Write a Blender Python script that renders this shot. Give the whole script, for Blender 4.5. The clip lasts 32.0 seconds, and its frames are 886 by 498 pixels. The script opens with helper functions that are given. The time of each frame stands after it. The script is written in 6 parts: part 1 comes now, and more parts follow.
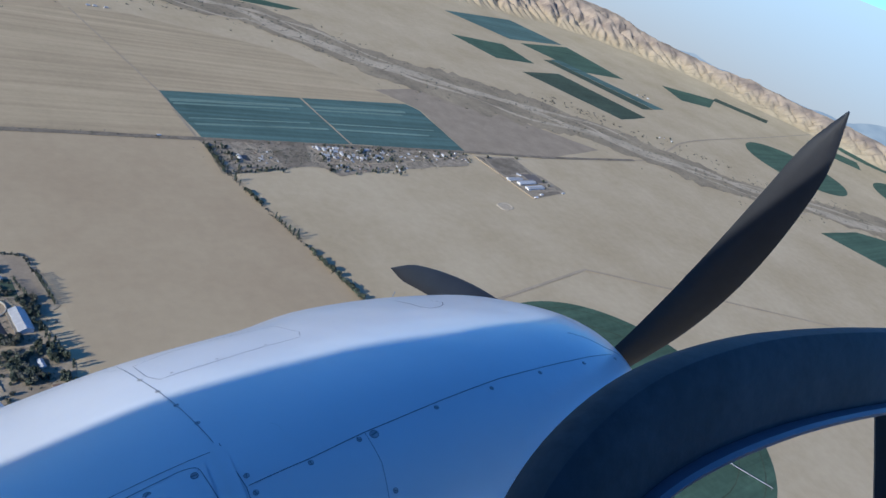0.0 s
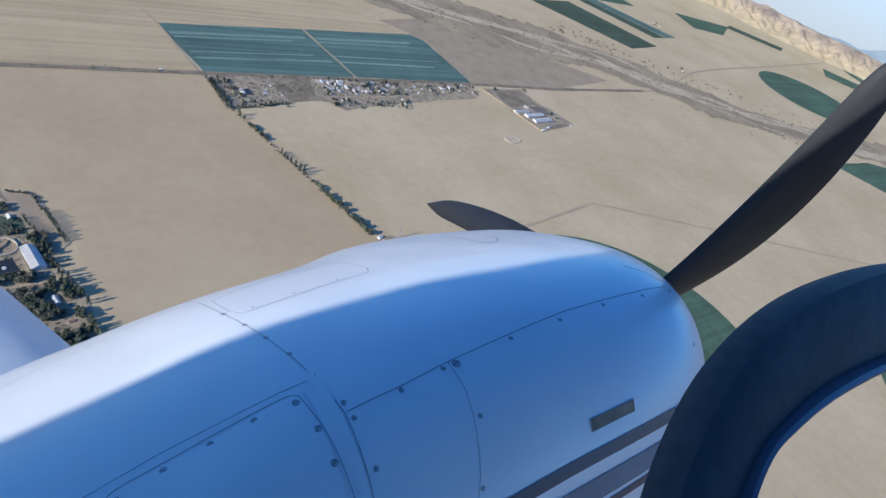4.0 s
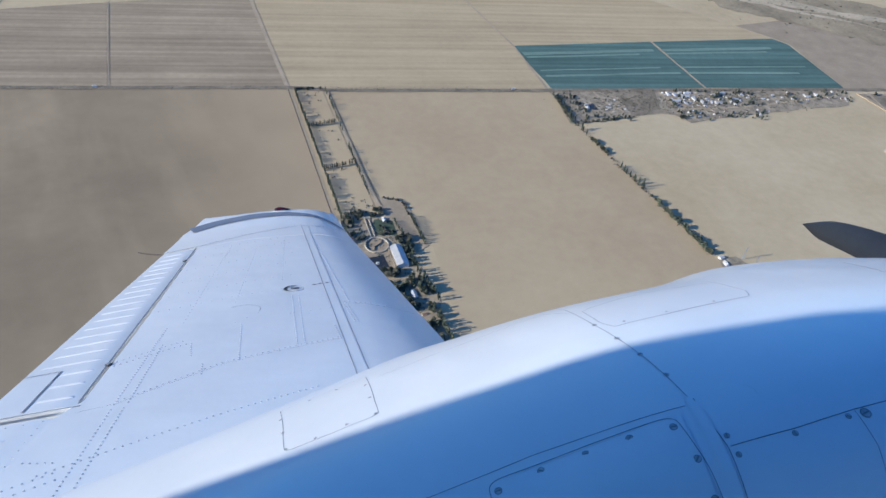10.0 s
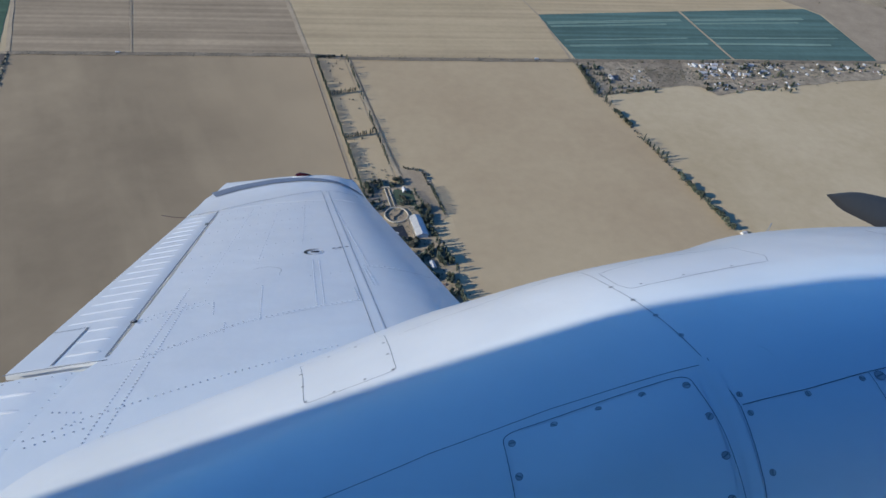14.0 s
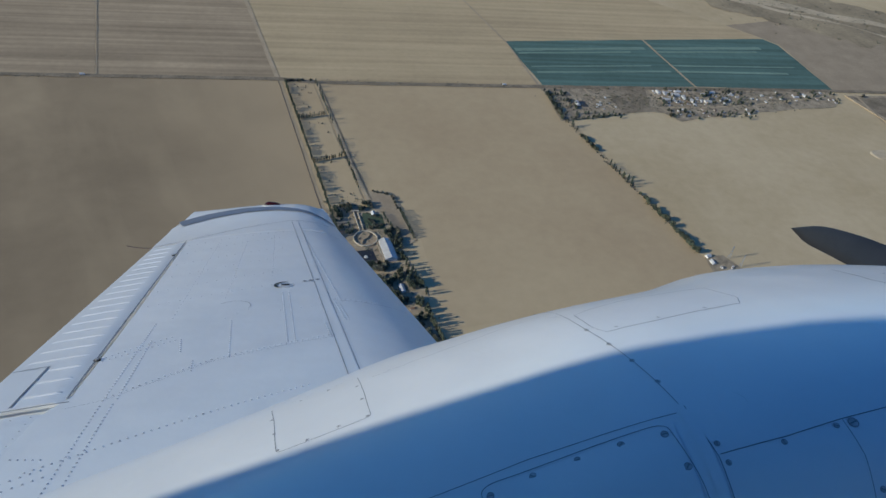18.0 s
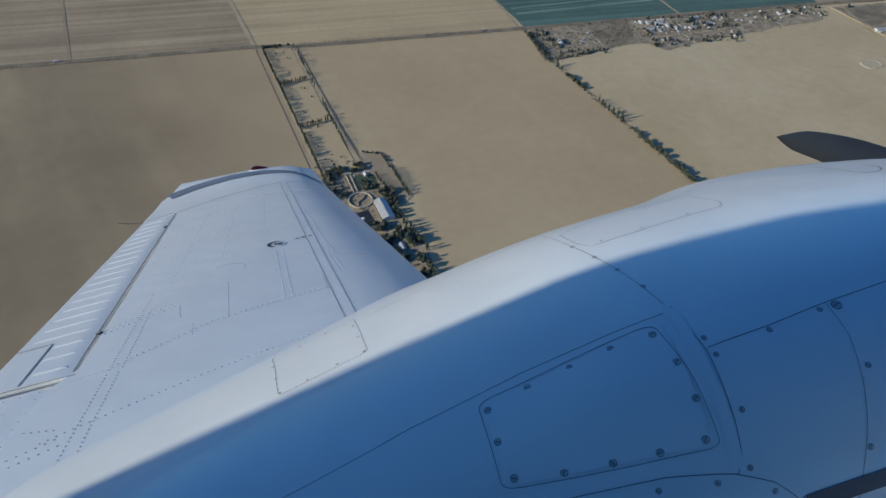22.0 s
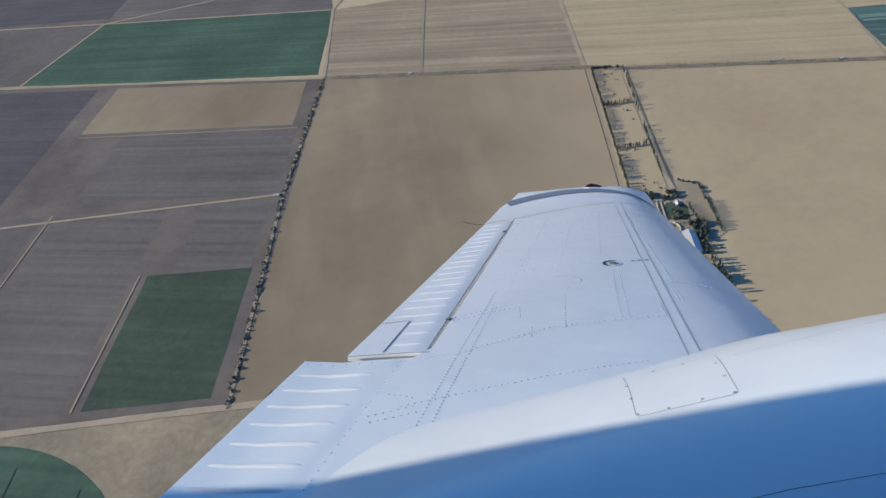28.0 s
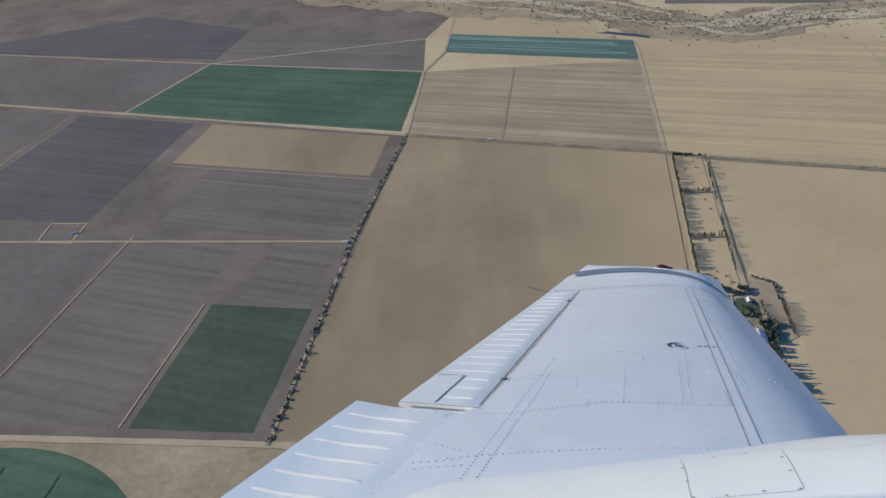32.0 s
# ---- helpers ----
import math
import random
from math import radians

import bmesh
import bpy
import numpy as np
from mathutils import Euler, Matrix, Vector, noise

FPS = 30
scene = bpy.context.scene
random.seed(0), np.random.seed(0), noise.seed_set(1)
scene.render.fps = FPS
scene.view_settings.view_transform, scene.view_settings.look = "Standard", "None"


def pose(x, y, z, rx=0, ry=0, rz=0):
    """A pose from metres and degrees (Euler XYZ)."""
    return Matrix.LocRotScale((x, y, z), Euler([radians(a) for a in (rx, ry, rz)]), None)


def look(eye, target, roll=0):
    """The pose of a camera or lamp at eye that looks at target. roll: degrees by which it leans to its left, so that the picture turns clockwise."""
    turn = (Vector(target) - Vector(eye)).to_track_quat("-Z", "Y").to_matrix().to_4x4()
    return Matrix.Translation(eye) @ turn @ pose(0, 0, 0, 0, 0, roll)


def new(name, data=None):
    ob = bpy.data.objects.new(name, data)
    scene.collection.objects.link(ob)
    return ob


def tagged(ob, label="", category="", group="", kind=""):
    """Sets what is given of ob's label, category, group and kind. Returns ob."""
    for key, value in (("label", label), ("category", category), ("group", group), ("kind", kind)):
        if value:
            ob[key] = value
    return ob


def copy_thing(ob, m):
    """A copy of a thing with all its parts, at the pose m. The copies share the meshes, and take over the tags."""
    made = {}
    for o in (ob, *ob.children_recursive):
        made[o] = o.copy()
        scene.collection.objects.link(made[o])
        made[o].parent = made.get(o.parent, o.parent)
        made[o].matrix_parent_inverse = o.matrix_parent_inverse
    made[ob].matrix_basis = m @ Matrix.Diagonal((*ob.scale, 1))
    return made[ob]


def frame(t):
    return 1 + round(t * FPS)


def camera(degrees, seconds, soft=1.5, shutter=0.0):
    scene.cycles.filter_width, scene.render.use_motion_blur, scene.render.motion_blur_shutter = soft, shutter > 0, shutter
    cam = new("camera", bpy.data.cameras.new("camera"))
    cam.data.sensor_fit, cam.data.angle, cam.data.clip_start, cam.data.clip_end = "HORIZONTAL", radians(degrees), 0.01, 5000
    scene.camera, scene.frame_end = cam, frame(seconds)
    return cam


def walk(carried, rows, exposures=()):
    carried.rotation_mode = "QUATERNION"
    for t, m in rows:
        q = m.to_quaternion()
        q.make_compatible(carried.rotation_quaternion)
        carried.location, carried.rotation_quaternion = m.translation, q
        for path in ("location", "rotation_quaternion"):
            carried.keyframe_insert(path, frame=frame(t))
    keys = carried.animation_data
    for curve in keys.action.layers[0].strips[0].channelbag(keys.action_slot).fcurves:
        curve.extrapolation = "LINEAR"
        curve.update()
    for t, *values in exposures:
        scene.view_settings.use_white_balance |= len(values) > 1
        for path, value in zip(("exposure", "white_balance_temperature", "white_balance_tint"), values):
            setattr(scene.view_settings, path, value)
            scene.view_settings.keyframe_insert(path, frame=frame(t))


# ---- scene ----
# ---- camera, carried in the cabin of a banked airplane ----
HEIGHT, BANK, NOSE_UP = 672.0, 32.2, 1.8
PLANE = Matrix.Translation((0, 0, HEIGHT)) @ Matrix.Rotation(radians(-NOSE_UP), 4, "Y") @ Matrix.Rotation(radians(-BANK), 4, "X")


def seat(x, y, z, yaw, pitch, roll):
    """A camera in the airplane's own axes (x forward, y to the left wing, z up), turned to the left by yaw."""
    turn = Matrix.Rotation(radians(yaw), 4, "Z") @ Matrix.Rotation(radians(90 + pitch), 4, "X") @ Matrix.Rotation(radians(roll), 4, "Z")
    return PLANE @ Matrix.Translation((x, y, z)) @ turn


ROWS = [
    (0.0, 0.150, 0.165, -0.004, -37.30, -4.90, -0.90),
    (0.5, 0.081, 0.199, 0.000, -42.88, -3.28, 0.62),
    (1.0, 0.034, 0.211, -0.003, -41.75, -7.70, 2.33),
    (1.5, 0.040, 0.228, -0.003, -40.02, -8.50, 0.90),
    (2.0, 0.021, 0.219, 0.016, -36.72, -9.83, 0.92),
    (2.5, 0.031, 0.237, -0.015, -36.04, -13.17, 0.54),
    (4.5, 0.011, 0.212, 0.025, -36.64, -9.65, -1.63),
    (5.0, 0.003, 0.209, 0.045, -33.40, -10.40, 0.85),
    (5.5, -0.040, 0.260, 0.033, -22.05, -5.79, 0.96),
    (6.0, -0.077, 0.237, 0.037, -17.17, -3.15, 0.32),
    (6.5, -0.079, 0.231, 0.002, -13.49, -4.62, 0.03),
    (7.0, -0.078, 0.238, 0.005, -12.19, -6.26, -1.03),
    (7.5, -0.074, 0.264, 0.017, -10.82, -7.04, -1.07),
    (8.0, -0.067, 0.266, 0.018, -10.44, -6.55, -1.43),
    (8.5, -0.065, 0.272, 0.003, -10.39, -6.40, -1.38),
    (9.0, -0.070, 0.270, 0.005, -10.19, -6.14, -2.01),
    (9.5, -0.065, 0.269, -0.004, -9.50, -6.45, -1.46),
    (10.0, -0.061, 0.279, 0.006, -9.45, -8.29, -2.05),
    (10.5, -0.062, 0.287, 0.018, -10.32, -9.29, -2.54),
    (11.0, -0.071, 0.274, 0.012, -8.90, -7.91, -0.47),
    (11.5, -0.069, 0.272, -0.005, -8.41, -10.63, -0.21),
    (12.0, -0.074, 0.243, 0.010, -7.07, -9.96, -3.01),
    (13.0, -0.070, 0.258, -0.014, -8.21, -10.64, -1.04),
    (15.5, -0.059, 0.263, -0.015, -7.31, -10.25, -2.75),
    (16.0, -0.059, 0.267, 0.001, -7.70, -7.62, -3.27),
    (16.5, -0.059, 0.262, -0.010, -8.53, -7.94, -3.22),
    (17.0, -0.053, 0.265, -0.010, -9.83, -8.88, -4.43),
    (17.5, -0.051, 0.265, 0.002, -11.03, -9.23, -3.78),
    (18.0, -0.073, 0.281, 0.026, -10.38, -8.76, -1.09),
    (19.0, -0.058, 0.256, 0.012, -8.10, -6.52, -4.00),
    (19.5, -0.065, 0.265, 0.005, -9.40, -7.16, -3.68),
    (20.0, -0.085, 0.261, 0.020, -8.43, -7.94, -4.30),
    (20.5, -0.069, 0.253, -0.004, -6.98, -9.58, -4.65),
    (21.0, -0.051, 0.252, -0.002, -8.12, -11.30, -7.19),
    (21.5, -0.046, 0.251, -0.009, -9.83, -12.30, -7.30),
    (22.0, -0.045, 0.260, -0.027, -10.26, -12.53, -6.75),
    (22.5, -0.048, 0.260, -0.026, -10.12, -13.12, -6.62),
    (23.0, -0.049, 0.253, -0.032, -11.32, -13.78, -5.42),
    (23.5, -0.051, 0.248, -0.029, -10.92, -12.90, -5.79),
    (24.0, -0.042, 0.257, -0.033, -10.89, -13.91, -6.35),
    (24.5, -0.057, 0.262, -0.013, -10.77, -8.90, -0.79),
    (26.5, -0.129, 0.249, -0.003, -2.85, -3.21, 3.76),
    (27.0, -0.159, 0.232, -0.021, -0.54, -5.26, 2.89),
    (27.5, -0.173, 0.242, -0.040, -1.05, -7.83, 2.42),
    (28.0, -0.223, 0.241, -0.013, 14.04, -8.99, -2.34),
    (28.5, -0.243, 0.241, -0.013, 22.78, -7.12, -0.57),
    (29.0, -0.246, 0.228, -0.031, 24.57, -6.59, 0.84),
    (29.5, -0.247, 0.207, -0.015, 27.71, -6.06, 0.56),
    (30.0, -0.238, 0.219, -0.052, 26.79, -7.10, 2.35),
    (31.0, -0.257, 0.196, -0.024, 21.47, -6.35, 3.80),
    (32.0, -0.236, 0.210, -0.045, 19.25, -3.95, 4.30),
]
cam = camera(64.75, 32.0)
walk(cam, [(t, seat(*p)) for t, *p in ROWS],
     exposures=[(0.0, 0.35, 5950, 6), (2.5, 0.4, 6000, 7), (5.0, 0.75, 6300, 6), (9.0, 0.7, 6250, 5), (12.0, 0.58, 6250, 4), (14.5, 0.3, 6500, 3), (17.0, 0.04, 6700, -0.5),
                (21.0, 0.04, 6700, -0.5), (24.0, 0.08, 6700, 0), (27.0, 0.45, 6700, 3), (29.0, 0.45, 7000, 3), (32.0, 0.45, 7200, 3)])

# ---- sky and sun ----
SUN_EL, SUN_TO = 22.5, Vector((-0.9885, -0.151, 0)).normalized()
world = bpy.data.worlds.new("world")
scene.world = world
world.use_nodes = True
wn = world.node_tree.nodes
sky = wn.new("ShaderNodeTexSky")
sky.sky_type, sky.sun_disc, sky.sun_elevation = "NISHITA", False, radians(SUN_EL)
sky.sun_rotation = math.atan2(SUN_TO.x, SUN_TO.y)
sky.altitude, sky.air_density, sky.dust_density, sky.ozone_density = 700, 0.9, 0.1, 4.0
wn["Background"].inputs["Strength"].default_value = 0.11
tint = wn.new("ShaderNodeMix")
tint.data_type, tint.blend_type = "RGBA", "MULTIPLY"
tint.inputs[0].default_value, tint.inputs[7].default_value = 1.0, (0.42, 0.82, 1.25, 1)
world.node_tree.links.new(sky.outputs[0], tint.inputs[6])
world.node_tree.links.new(tint.outputs[2], wn["Background"].inputs["Color"])
sun_dir = Vector((SUN_TO.x * math.cos(radians(SUN_EL)), SUN_TO.y * math.cos(radians(SUN_EL)), math.sin(radians(SUN_EL))))
sun = new("sun", bpy.data.lights.new("sun", "SUN"))
sun.data.energy, sun.data.angle, sun.data.color = 3.5, radians(0.55), (1.0, 0.93, 0.84)
sun.matrix_world = look(sun_dir * 1000, (0, 0, 0))

# ---- materials ----


def material(name, colour, rough=0.6, metal=0.0, vary=0.15, scale=1.0, fine=8.0, bump=0.0, coat=0.0, other=None, island=0.0, stretch=(1, 1, 1), spec=0.5):
    """Base colour broken up at two scales, with fine relief. Sizes in metres: scale and fine are repeats per metre."""
    m = bpy.data.materials.new(name)
    m.use_nodes = True
    n, l = m.node_tree.nodes, m.node_tree.links
    b = n["Principled BSDF"]
    b.inputs["Roughness"].default_value, b.inputs["Metallic"].default_value = rough, metal
    b.inputs["Coat Weight"].default_value, b.inputs["Specular IOR Level"].default_value = coat, spec
    co = n.new("ShaderNodeTexCoord")
    mp = n.new("ShaderNodeMapping")
    mp.inputs["Scale"].default_value = stretch
    l.new(co.outputs["Object"], mp.inputs[0])
    big, small = n.new("ShaderNodeTexNoise"), n.new("ShaderNodeTexNoise")
    for t, s, d in ((big, scale, 5), (small, fine, 4)):
        t.inputs["Scale"].default_value, t.inputs["Detail"].default_value, t.inputs["Roughness"].default_value = s, d, 0.62
        l.new(mp.outputs[0], t.inputs["Vector"])
    ramp = n.new("ShaderNodeValToRGB")
    ramp.color_ramp.elements[0].position, ramp.color_ramp.elements[1].position = 0.32, 0.7
    lo = [c * (1 - vary) for c in colour]
    hi = list(other) if other else [min(1, c * (1 + vary)) for c in colour]
    ramp.color_ramp.elements[0].color, ramp.color_ramp.elements[1].color = (*lo, 1), (*hi, 1)
    l.new(big.outputs[0], ramp.inputs[0])
    mix = n.new("ShaderNodeMix")
    mix.data_type, mix.blend_type = "RGBA", "OVERLAY"
    mix.inputs[0].default_value = min(0.6, vary * 1.6)
    l.new(ramp.outputs[0], mix.inputs[6])
    l.new(small.outputs[0], mix.inputs[7])
    out = mix.outputs[2]
    if island:
        info, hsv = n.new("ShaderNodeObjectInfo"), n.new("ShaderNodeHueSaturation")
        mr = n.new("ShaderNodeMapRange")
        mr.inputs[3].default_value, mr.inputs[4].default_value = 1 - island, 1 + island
        l.new(info.outputs["Random"], mr.inputs[0])
        l.new(mr.outputs[0], hsv.inputs["Value"])
        l.new(out, hsv.inputs["Color"])
        out = hsv.outputs[0]
    l.new(out, b.inputs["Base Color"])
    if bump:
        bp = n.new("ShaderNodeBump")
        bp.inputs["Strength"].default_value, bp.inputs["Distance"].default_value = 0.6, bump
        l.new(small.outputs[0], bp.inputs["Height"])
        l.new(bp.outputs[0], b.inputs["Normal"])
    return m


def field_rows(name, colour, width, turn, vary=0.2, contrast=0.25, rough=0.9):
    """A field with drilled or ploughed rows, width metres apart, turned by degrees."""
    m = material(name, colour, rough, 0, vary, 0.006, 0.08, spec=0.15)
    n, l = m.node_tree.nodes, m.node_tree.links
    b = n["Principled BSDF"]
    src = b.inputs["Base Color"].links[0].from_socket
    co, mp, wv, nz = n.new("ShaderNodeTexCoord"), n.new("ShaderNodeMapping"), n.new("ShaderNodeTexNoise"), n.new("ShaderNodeMix")
    rt = n.new("ShaderNodeVectorRotate")
    rt.rotation_type, rt.inputs["Angle"].default_value = "Z_AXIS", radians(-turn)
    mp.inputs["Scale"].default_value = (0.0015, 1 / width, 1)
    wv.inputs["Scale"].default_value, wv.inputs["Detail"].default_value = 1.0, 3.0
    l.new(co.outputs["Object"], rt.inputs["Vector"])
    l.new(rt.outputs[0], mp.inputs[0])
    l.new(mp.outputs[0], wv.inputs["Vector"])
    nz.data_type, nz.blend_type = "RGBA", "OVERLAY"
    nz.inputs[0].default_value = contrast
    l.new(src, nz.inputs[6])
    l.new(wv.outputs[0], nz.inputs[7])
    l.new(nz.outputs[2], b.inputs["Base Color"])
    return m


M_paint = material("white_paint", (0.74, 0.75, 0.76), 0.34, 0, 0.04, 1.8, 8.0, 0.0022, coat=0.25)


def dented(m, scale, depth):
    """Faint waves and shallow dents of thin sheet metal, under the fine grain."""
    n, l = m.node_tree.nodes, m.node_tree.links
    b = n["Principled BSDF"]
    co, nz, bp = n.new("ShaderNodeTexCoord"), n.new("ShaderNodeTexNoise"), n.new("ShaderNodeBump")
    nz.inputs["Scale"].default_value, nz.inputs["Detail"].default_value = scale, 1.5
    l.new(co.outputs["Object"], nz.inputs["Vector"])
    bp.inputs["Strength"].default_value, bp.inputs["Distance"].default_value = 0.8, depth
    l.new(nz.outputs[0], bp.inputs["Height"])
    if b.inputs["Normal"].links:
        l.new(b.inputs["Normal"].links[0].from_socket, bp.inputs["Normal"])
    l.new(bp.outputs[0], b.inputs["Normal"])


dented(M_paint, 5.5, 0.006)
M_grime = material("worn_paint", (0.66, 0.67, 0.68), 0.42, 0, 0.06, 3.0, 40, 0.0)
M_seam = material("dark_seam", (0.20, 0.21, 0.235), 0.7, 0, 0.2, 5, 40)
M_stripe = material("navy_stripe", (0.03, 0.04, 0.075), 0.35, 0, 0.1, 2, 20)
M_grey = material("grey_trim_and_shade", (0.16, 0.18, 0.23), 0.45, 0, 0.1, 3, 30)
M_steel = material("screw_steel", (0.40, 0.405, 0.41), 0.45, 0.3, 0.25, 20, 120)
M_rivet = material("rivet_paint", (0.66, 0.67, 0.69), 0.26, 0.35, 0.2, 30, 200)
M_black = material("matt_black", (0.018, 0.018, 0.02), 0.5, 0, 0.2, 3, 40)
M_lining = material("cabin_lining", (0.055, 0.058, 0.062), 0.75, 0, 0.25, 4, 60, 0.001)
M_red = material("red_lens", (0.05, 0.006, 0.006), 0.12, 0, 0.1, 10, 60)
M_brass = material("worn_brass", (0.20, 0.14, 0.10), 0.5, 0.5, 0.3, 15, 90)
M_sand = material("desert_ground", (0.56, 0.428, 0.252), 0.95, 0, 0.09, 0.004, 0.05, 0.12, other=(0.62, 0.49, 0.305), spec=0.1)
M_brown = material("bare_brown_soil", (0.285, 0.216, 0.137), 0.95, 0, 0.10, 0.0021, 0.016, other=(0.43, 0.327, 0.203), spec=0.1, stretch=(1.15, 0.85, 1))
M_tan = material("dry_tan_soil", (0.485, 0.356, 0.212), 0.95, 0, 0.06, 0.0017, 0.05, other=(0.575, 0.445, 0.268), spec=0.1)
M_grey_soil = material("dark_grey_soil", (0.175, 0.15, 0.13), 0.95, 0, 0.15, 0.004, 0.05, spec=0.1)
M_plough = field_rows("ploughed_soil", (0.39, 0.298, 0.192), 15, 1.0, 0.1, 0.55)
M_plough_dark = field_rows("dark_ploughed_soil", (0.182, 0.156, 0.13), 11, 1.0, 0.12, 0.4)
M_stubble = field_rows("tan_stubble", (0.52, 0.395, 0.232), 18, 1.0, 0.07, 0.32)
M_green = field_rows("green_crop", (0.082, 0.135, 0.086), 14, 1.0, 0.18, 0.45)
M_teal = field_rows("blue_green_crop", (0.105, 0.172, 0.145), 16, 1.0, 0.12, 0.6)
M_scrub = material("dry_scrub", (0.262, 0.212, 0.148), 0.95, 0, 0.3, 0.03, 0.25, spec=0.1)
M_wash = material("pale_river_sand", (0.52, 0.42, 0.285), 0.95, 0, 0.2, 0.012, 0.12, spec=0.1)
M_bank = material("washed_river_soil", (0.33, 0.265, 0.175), 0.95, 0, 0.22, 0.008, 0.1, other=(0.45, 0.355, 0.225), spec=0.1)
M_road = material("pale_dirt_road", (0.465, 0.365, 0.242), 0.95, 0, 0.12, 0.02, 0.3, spec=0.1)
M_leaf = material("dark_foliage", (0.108, 0.122, 0.085), 0.8, 0, 0.35, 0.4, 2.0, island=0.35, spec=0.2)
M_olive = material("olive_foliage", (0.15, 0.142, 0.102), 0.8, 0, 0.3, 0.4, 2.0, island=0.35, spec=0.2)
M_bark = material("bark", (0.13, 0.10, 0.075), 0.9, 0, 0.3, 2, 12)
M_white = material("whitewashed_wall", (0.74, 0.71, 0.66), 0.85, 0, 0.1, 0.3, 3, island=0.1)
M_roof = material("pale_metal_roof", (0.52, 0.505, 0.48), 0.6, 0, 0.18, 0.2, 2, island=0.25)
M_stone = material("pale_plastered_stone", (0.50, 0.435, 0.335), 0.9, 0, 0.15, 0.15, 1.5, spec=0.2)
M_tile = material("brown_tile_roof", (0.27, 0.165, 0.11), 0.85, 0, 0.2, 0.5, 4, island=0.2)
M_glass = material("dark_window_glass", (0.03, 0.035, 0.04), 0.1, 0, 0.1, 1, 5)
M_water = material("dark_pond_water", (0.035, 0.036, 0.038), 0.3, 0, 0.2, 0.02, 0.3)


def wisps(m, colour, turn, amount):
    """Pale wind-blown streaks over bare soil, drawn out along one direction."""
    n, l = m.node_tree.nodes, m.node_tree.links
    b = n["Principled BSDF"]
    src = b.inputs["Base Color"].links[0].from_socket
    co, rt, mp, nz, ramp, mix = n.new("ShaderNodeTexCoord"), n.new("ShaderNodeVectorRotate"), n.new("ShaderNodeMapping"), n.new("ShaderNodeTexNoise"), n.new("ShaderNodeValToRGB"), n.new("ShaderNodeMix")
    rt.rotation_type, rt.inputs["Angle"].default_value = "Z_AXIS", radians(-turn)
    mp.inputs["Scale"].default_value = (0.0032, 0.013, 1)
    nz.inputs["Scale"].default_value, nz.inputs["Detail"].default_value, nz.inputs["Distortion"].default_value = 1.0, 4.0, 0.25
    ramp.color_ramp.elements[0].position, ramp.color_ramp.elements[1].position = 0.50, 0.84
    ramp.color_ramp.elements[1].color = (amount, amount, amount, 1)
    mix.data_type = "RGBA"
    mix.inputs[7].default_value = (*colour, 1)
    l.new(co.outputs["Object"], rt.inputs["Vector"])
    l.new(rt.outputs[0], mp.inputs[0])
    l.new(mp.outputs[0], nz.inputs["Vector"])
    l.new(nz.outputs[0], ramp.inputs[0])
    l.new(ramp.outputs[0], mix.inputs[0])
    l.new(src, mix.inputs[6])
    l.new(mix.outputs[2], b.inputs["Base Color"])
    return m


def ground_material():
    """Desert soil on the flat, pale eroded rock with darker gullies on the slopes."""
    m = M_sand
    n, l = m.node_tree.nodes, m.node_tree.links
    b = n["Principled BSDF"]
    src = b.inputs["Base Color"].links[0].from_socket
    geo, sep, mr, mix = n.new("ShaderNodeNewGeometry"), n.new("ShaderNodeSeparateXYZ"), n.new("ShaderNodeMapRange"), n.new("ShaderNodeMix")
    l.new(geo.outputs["Position"], sep.inputs[0])
    l.new(sep.outputs["Z"], mr.inputs[0])
    mr.inputs[1].default_value, mr.inputs[2].default_value = 8, 60
    nz, ramp = n.new("ShaderNodeTexNoise"), n.new("ShaderNodeValToRGB")
    nz.inputs["Scale"].default_value, nz.inputs["Detail"].default_value = 0.009, 8
    l.new(geo.outputs["Position"], nz.inputs["Vector"])
    ramp.color_ramp.elements[0].color, ramp.color_ramp.elements[1].color = (0.25, 0.198, 0.158, 1), (0.46, 0.358, 0.262, 1)
    ramp.color_ramp.elements[0].position, ramp.color_ramp.elements[1].position = 0.38, 0.62
    l.new(nz.outputs[0], ramp.inputs[0])
    mix.data_type = "RGBA"
    l.new(mr.outputs[0], mix.inputs[0])
    l.new(src, mix.inputs[6])
    l.new(ramp.outputs[0], mix.inputs[7])
    l.new(mix.outputs[2], b.inputs["Base Color"])


ground_material()

# ---- small builders ----


def mesh_from(name, verts, faces, mats, smooth=False):
    me = bpy.data.meshes.new(name)
    me.from_pydata([tuple(v) for v in verts], [], faces)
    for m in mats if isinstance(mats, (list, tuple)) else [mats]:
        me.materials.append(m)
    if smooth:
        me.polygons.foreach_set("use_smooth", [True] * len(me.polygons))
    me.update()
    if smooth:
        me.set_sharp_from_angle(angle=radians(48))
    return me


def part(name, me, parent, label="", kind=""):
    ob = new(name, me)
    ob.parent = parent
    return tagged(ob, label, "", "", kind)


def bm_mesh(name, bm, mats, smooth=False):
    me = bpy.data.meshes.new(name)
    bm.to_mesh(me)
    bm.free()
    for m in mats if isinstance(mats, (list, tuple)) else [mats]:
        me.materials.append(m)
    if smooth:
        me.polygons.foreach_set("use_smooth", [True] * len(me.polygons))
    return me


